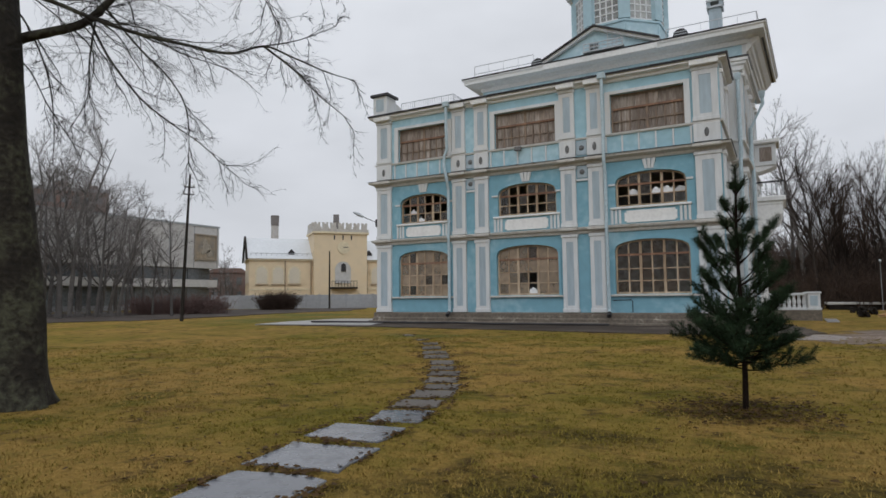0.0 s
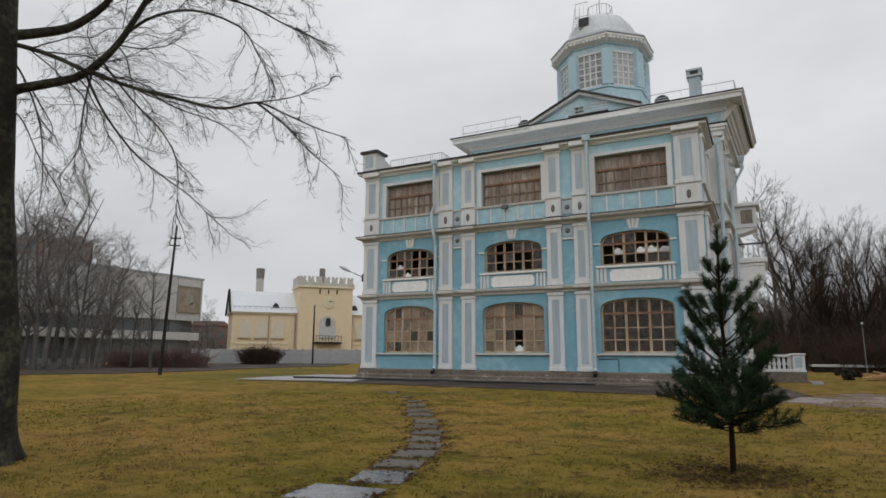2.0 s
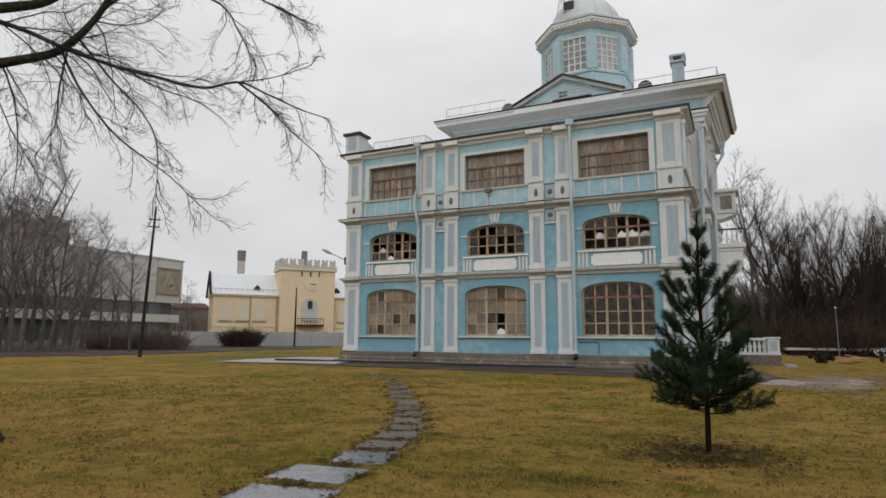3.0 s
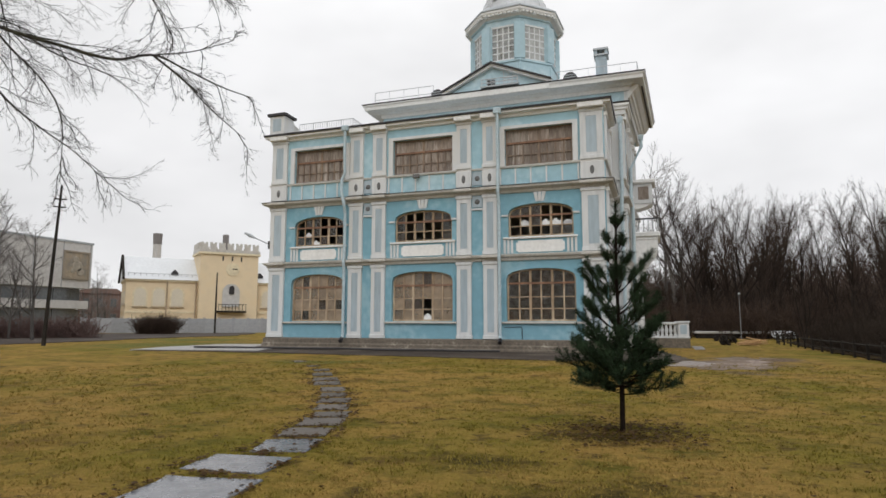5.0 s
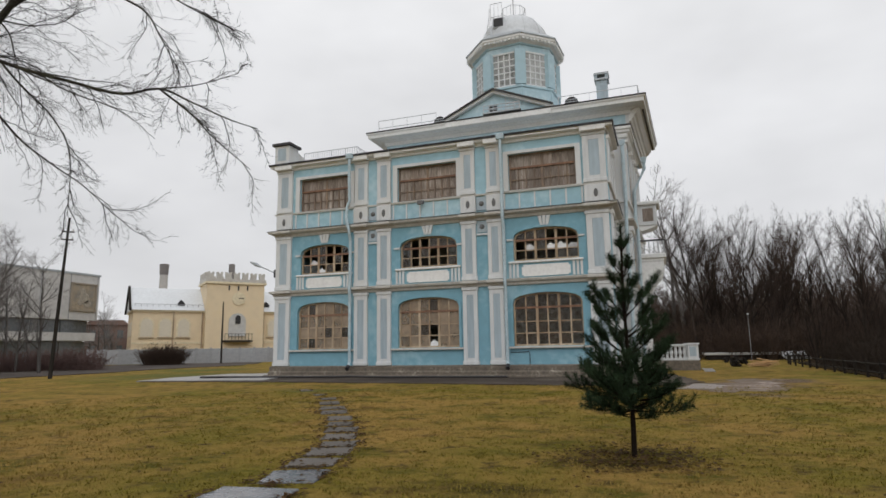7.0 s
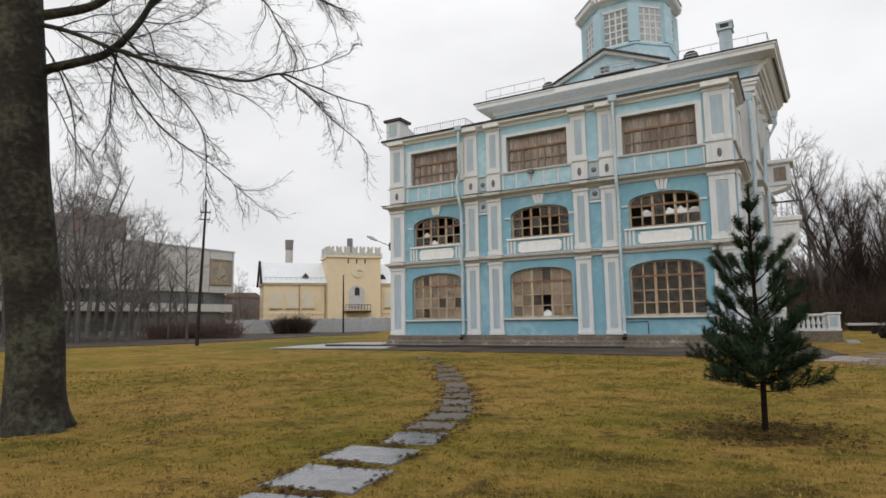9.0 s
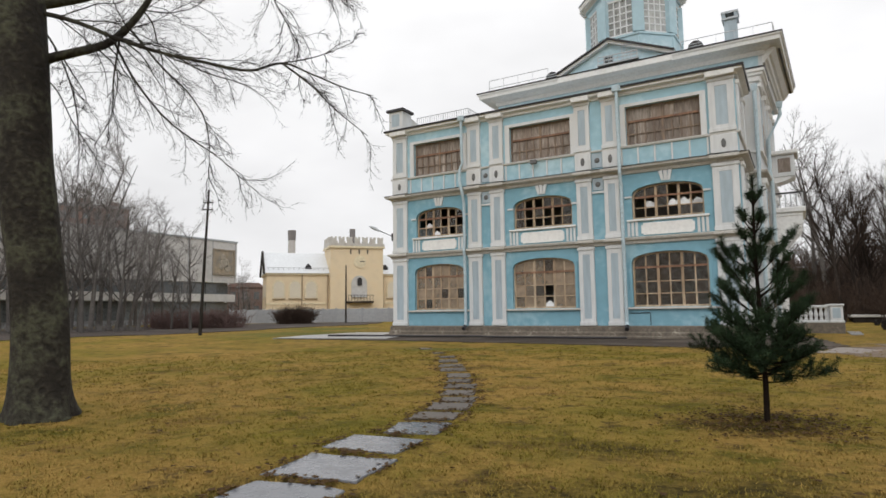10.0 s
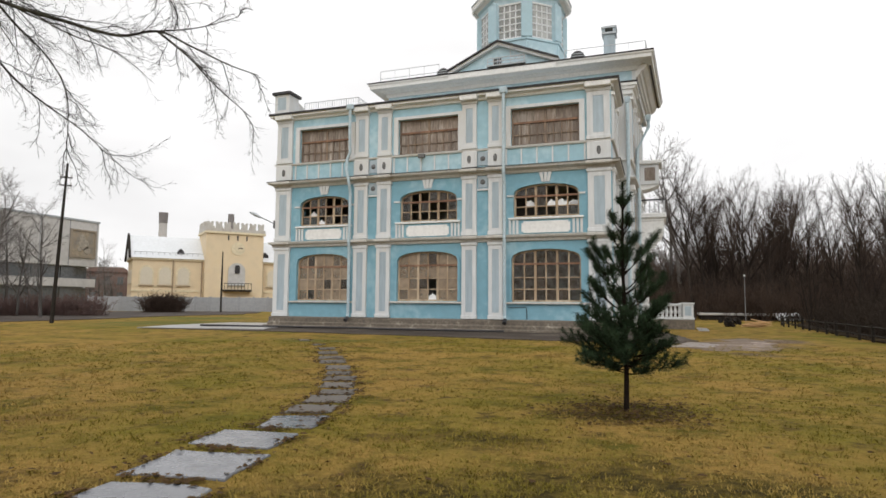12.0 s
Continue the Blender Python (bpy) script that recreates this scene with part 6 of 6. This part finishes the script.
# bare earth and puddles beside the house
slab_on_ground("bare_ground", [(0.75, 22.9), (1.8, 21.4), (3.0, 21.4), (4.2, 24.4), (4.3, 26.4), (3.4, 29.2), (2.3, 27.0), (0.8, 25.8)], EARTH, "bare pale brown earth beside the paving", "earth", 0.012, 0.2, 0.15, 1.2)
slab_on_ground("puddle", [(0.2, 22.6), (1.5, 22.7), (1.9, 24.2), (1.7, 25.2), (0.5, 25.3)], WETMUD, "shallow pale puddle on the worn ground", "puddle", 0.018, 0.2, 0.15, 0.6)
slab_on_ground("pavement", [(2.0, 36.6), (2.55, 37.0), (2.7, 41.6), (2.1, 42.0)], CONCRETE, "small pale concrete pad beside the terrace", "pavement", 0.03)
slab_on_ground("forest_floor", [(8.0, 6.0), (8.05, 19.6), (8.3, 31), (8.5, 42), (9.2, 52), (12.0, 61), (24, 62), (40, 50), (46, 6)], DARKFLOOR, "dark ground under the wood", "earth", 0.05, 1.0, 0.15, 0.5)

# post-and-rail fence along the wood
rf = thing("rail_fence", "dark weathered post-and-rail fence along the wood", "fence")
spots = smooth_path([(7.7, 8.8, 0), (7.82, 21.0, 0), (8.03, 31.7, 0), (8.15, 42.0, 0), (8.4, 51.0, 0), (11.5, 60.0, 0)], 60)
run, acc = [spots[0]], 0
for a, b in zip(spots, spots[1:]):
    acc += (b - a).length
    if acc > 1.9:
        run.append(b)
        acc = 0
for k, p in enumerate(run):
    z = height(p.x, p.y)
    part("post", new_box(p.x - 0.05, p.x + 0.05, p.y - 0.05, p.y + 0.05, z - 0.2, z + 0.70 + 0.05 * math.sin(k * 3.1), bevel=0.01), DARKWOOD, rf)
    if k:
        o = run[k - 1]
        zo = height(o.x, o.y)
        for h in (0.24, 0.58):
            part("rail", tube(bmesh.new(), [(o.x, o.y, zo + h), (p.x, p.y, z + h + 0.02)], 0.035, 4), DARKWOOD, rf)

# bare trees: a few models, planted many times
back = [tree_model("tree", "tall bare grey-brown tree on the far side of the lawn", 20 + k, 15 + k, 0.22, 3.6, birch=k % 2 == 0) for k in range(4)]
woods = [tree_model("tree", "tall bare brown tree of the dark wood", 40 + k, 13.5 + k, 0.19, 3.0, twig=WOODTWIG, fan=True) for k in range(4)]
scrub = [tree_model("tree", "thin bare many-stemmed young tree", 60 + k, 6.0 + k, 0.06, 1.9, shrubby=True, twig=WOODTWIG) for k in range(2)]
rng = random.Random(77)
spots = [(*place(y, r).xy, s) for y, r, s in ((67.5, 62, 0.95), (65.0, 70, 1.0), (63.2, 60, 0.85), (61.6, 66, 0.98), (60.2, 60, 0.98), (58.9, 64, 0.95), (58.0, 68, 0.9), (56.8, 60, 0.78), (55.6, 66, 0.78), (54.2, 62, 0.55), (52.7, 58, 0.62), (62.5, 75, 1.1), (59.5, 78, 1.0), (66.2, 75, 1.0), (69, 66, 1.0), (57.4, 74, 0.9), (61, 70, 1.05), (63.8, 66, 1.0), (64.4, 78, 1.1), (58.4, 58, 0.8), (56.2, 70, 0.8), (67, 58, 0.9), (60.8, 57, 0.95), (59.7, 70, 1.05), (62.0, 80, 1.15), (65.6, 64, 1.0), (57.0, 80, 0.95), (55.0, 76, 0.75), (53.4, 68, 0.6), (58.0, 84, 1.0), (63.0, 84, 1.1))]
plant(back, spots, "bare trees across the lawn", 1)
spots = [(*place(y, r).xy, s) for y, r, s in ((51.2, 110, 0.7), (50.4, 115, 0.6), (49.5, 108, 0.6), (48.9, 112, 0.62), (48.3, 110, 0.58), (47.7, 116, 0.6))]
plant(back, spots, "bare trees across the lawn", 2)
plant(back, [(*place(-1.9, 88).xy, 1.5), (*place(-3.4, 96).xy, 1.35), (*place(-0.9, 92).xy, 1.4)], "trees of the dark wood", 9)
spots = [(*place(-2.6, 66).xy, 1.12), (*place(-4.0, 68).xy, 0.95)]
for k in range(50):
    yaw = rng.uniform(-30, -3.6)
    far = rng.uniform(56, 92) - 18 * max(0, (-yaw - 12) / 15)
    if yaw > -10.5 and far < 66:
        far += 12
    spots.append((*place(yaw, far).xy, rng.uniform(0.72, 0.98) * (0.82 if -14.8 < yaw < -11.5 else 0.95) * (far / 72) ** 0.8))
plant(woods, spots, "trees of the dark wood", 3)
spots = []
for k in range(60):
    yaw = rng.uniform(-30, -2.5)
    far = rng.uniform(50, 80) - 18 * max(0, (-yaw - 11) / 15)
    if yaw > -9 and far < 66:
        far += 14
    spots.append((*place(yaw, far).xy, rng.uniform(0.6, 1.1)))
plant(scrub, spots, "undergrowth", 4)
for m in (*back, *woods, *scrub):
    drop(m)


def hedge(name, label, yaws, far, high, deep, seed, material, thick=0.022):
    """Bare bushes: a thicket of thin shoots."""
    r = random.Random(seed)
    lim = Limbs()
    for yaw in yaws:
        c = place(yaw, (far(yaw) if callable(far) else far) + r.uniform(-deep, deep))
        c.z = height(c.x, c.y)
        for k in range(7):
            sh = wander(r, c + Vector((r.gauss(0, 0.35), r.gauss(0, 0.35), -0.05)), Vector((r.gauss(0, 0.45), r.gauss(0, 0.45), 1)), high * r.uniform(0.6, 1.1), 4, 0.12, 0.0)
            lim.add(sh, thick, thick * 0.4, 3)
            twigs(r, lim, sh, 7, high * 0.4, thick * 0.5, 0, 0.0)
    return tagged(new(name, lim.mesh(name, material)), label, "hedge", kind="stuff")


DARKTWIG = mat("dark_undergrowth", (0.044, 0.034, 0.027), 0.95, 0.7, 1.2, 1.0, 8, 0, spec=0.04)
# brown twigs of the far thicket, with haze painted in as a paler tone
FARTWIG = mat("haze_paled_far_twigs", (0.125, 0.094, 0.080), 0.95, 0.7, 1.2, 1.0, 8, 0, spec=0.04)
HEDGE = mat("dark_red_brown_shoots", (0.15, 0.096, 0.086), 0.9, 0.7, 1.2, 1, 8, 0)
hedge("hedge", "bare red-brown hedge along the drive", [48.6 + 0.09 * k for k in range(80)], 64, 1.9, 1.2, 1, HEDGE, 0.03)
hedge("shrub", "dense dark rounded shrub by the concrete fence", [42.7 + 0.036 * k for k in range(70)], 74, 2.1, 0.9, 2, WOODTWIG, 0.03)
hedge("undergrowth", "dark tangled undergrowth at the foot of the wood", [-30 + 0.2 * k for k in range(160)], 66, 3.8, 6.0, 3, WOODTWIG, 0.04)
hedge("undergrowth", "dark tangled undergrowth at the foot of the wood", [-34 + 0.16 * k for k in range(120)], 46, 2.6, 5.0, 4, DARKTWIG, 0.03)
hedge("far_thicket", "dark far thicket behind the wood", [-36 + 0.085 * k for k in range(470)], 98, 9.5, 6.0, 6, FARTWIG, 0.08)
hedge("far_thicket", "grey far thicket behind the buildings", [44 + 0.3 * k for k in range(110)], 128, 7.0, 5.0, 7, BACKTWIG, 0.04)
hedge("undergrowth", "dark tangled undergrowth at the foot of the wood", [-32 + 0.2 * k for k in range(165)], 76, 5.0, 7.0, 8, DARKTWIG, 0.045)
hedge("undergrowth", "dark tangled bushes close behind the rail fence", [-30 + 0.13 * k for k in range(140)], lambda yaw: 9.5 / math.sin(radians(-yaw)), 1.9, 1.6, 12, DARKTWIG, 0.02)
hedge("undergrowth", "low dark growth under the bare trees", [56.5 + 0.2 * k for k in range(70)], 63, 0.8, 5.0, 5, BACKTWIG)

# a black hose along the foot of the house
hose = smooth_path([(-24.5, 28.2, 0.2), (-22, 28.9, 0.2), (-17, 29.2, 0.2), (-12, 29.0, 0.2), (-7.2, 29.3, 0.2)], 8)
tagged(part("hose", tube(bmesh.new(), [(p.x, p.y, height(p.x, p.y) + 0.1) for p in hose], 0.055, 6), TAR), "black hose lying along the foot of the house", "hose")

# ---- grass and fallen leaves ----
GRASS = mat("grass_blades", (0.175, 0.142, 0.024), 0.85, 0.7, 1.25, 0.22, 5, 0, second=(0.27, 0.182, 0.054), cover=0.52, spec=0.08)
LEAF = mat("fallen_leaf", (0.060, 0.034, 0.013), 0.8, 0.5, 1.5, 2, 9, 0, spec=0.1)
rng = random.Random(99)
gv, gf = [], []
cells = {}
for s in SLABS:
    cells.setdefault((round(s[0]), round(s[1])), []).append(s)


def on_slab(x, y):
    for cx in (-1, 0, 1):
        for cy in (-1, 0, 1):
            for sx, sy, w, d, turn in cells.get((round(x) + cx, round(y) + cy), ()):
                a = radians(turn)
                u, v = (x - sx) * math.cos(a) + (y - sy) * math.sin(a), -(x - sx) * math.sin(a) + (y - sy) * math.cos(a)
                if abs(u) < w / 2 - 0.03 and abs(v) < d / 2 - 0.03:
                    return True
    return False


count = 0
while count < 150000:
    yaw, r = rng.uniform(-24, 72), 2.6 + 22 * rng.random() ** 1.8
    c = place(yaw, r)
    if noise.noise(Vector((c.x * 2.3, c.y * 2.3, 3))) < rng.uniform(-0.7, 0.3):
        continue
    for _ in range(6):
        x, y = c.x + rng.gauss(0, 0.035), c.y + rng.gauss(0, 0.035)
        if on_slab(x, y):
            continue
        z, a = height(x, y) - 0.005, rng.uniform(0, math.tau)
        w, h = 0.0038 * (1 + r / 9), rng.uniform(0.012, 0.042) * (1 + r / 60)
        lean = rng.uniform(0.3, 1.6) * h
        b = len(gv)
        gv += [(x - w * math.sin(a), y + w * math.cos(a), z), (x + w * math.sin(a), y - w * math.cos(a), z), (x + lean * math.cos(a), y + lean * math.sin(a), z + h)]
        gf.append((b, b + 1, b + 2))
        count += 1
tagged(new("grass", mesh_of("grass", gv, gf, GRASS)), "short green and straw-coloured grass", "grass", kind="stuff")
lv, lf = [], []
for n_leaf in range(4000):
    c = place(rng.uniform(-26, 72), 2.6 + 22 * rng.random() ** 1.1)
    if n_leaf > 1900:
        s = rng.choice(SLABS)
        a = radians(s[4] + rng.choice((0, 90, 180, 270)))
        k = rng.gauss(0.52, 0.07)
        c = Vector((s[0] + k * s[2] * math.cos(a) + rng.gauss(0, 0.22) * math.sin(a), s[1] + k * s[2] * math.sin(a) + rng.gauss(0, 0.22) * math.cos(a), 0))
    elif n_leaf < 700:
        c = Vector((-0.48 + rng.gauss(0, 0.55), 9.45 + rng.gauss(0, 0.55), 0))
    elif noise.noise(Vector((c.x * 0.7, c.y * 0.7, 9))) < rng.uniform(-0.1, 0.5):
        continue
    if on_slab(c.x, c.y) and rng.random() < 0.8:
        continue
    z, a, s = height(c.x, c.y) + 0.02, rng.uniform(0, math.tau), rng.uniform(0.02, 0.045)
    b = len(lv)
    for k, q in enumerate((0, 1.3, 2.2, math.pi, 4.1, 5.0)):
        m = s * (1.2 if k in (0, 3) else 0.7)
        lv.append((c.x + m * math.cos(a + q), c.y + m * math.sin(a + q), z + rng.uniform(0, 0.02)))
    lf.append(tuple(range(b, b + 6)))
tagged(new("fallen_leaves", mesh_of("fallen_leaves", lv, lf, LEAF)), "scattered brown fallen leaves", "leaves", kind="stuff")
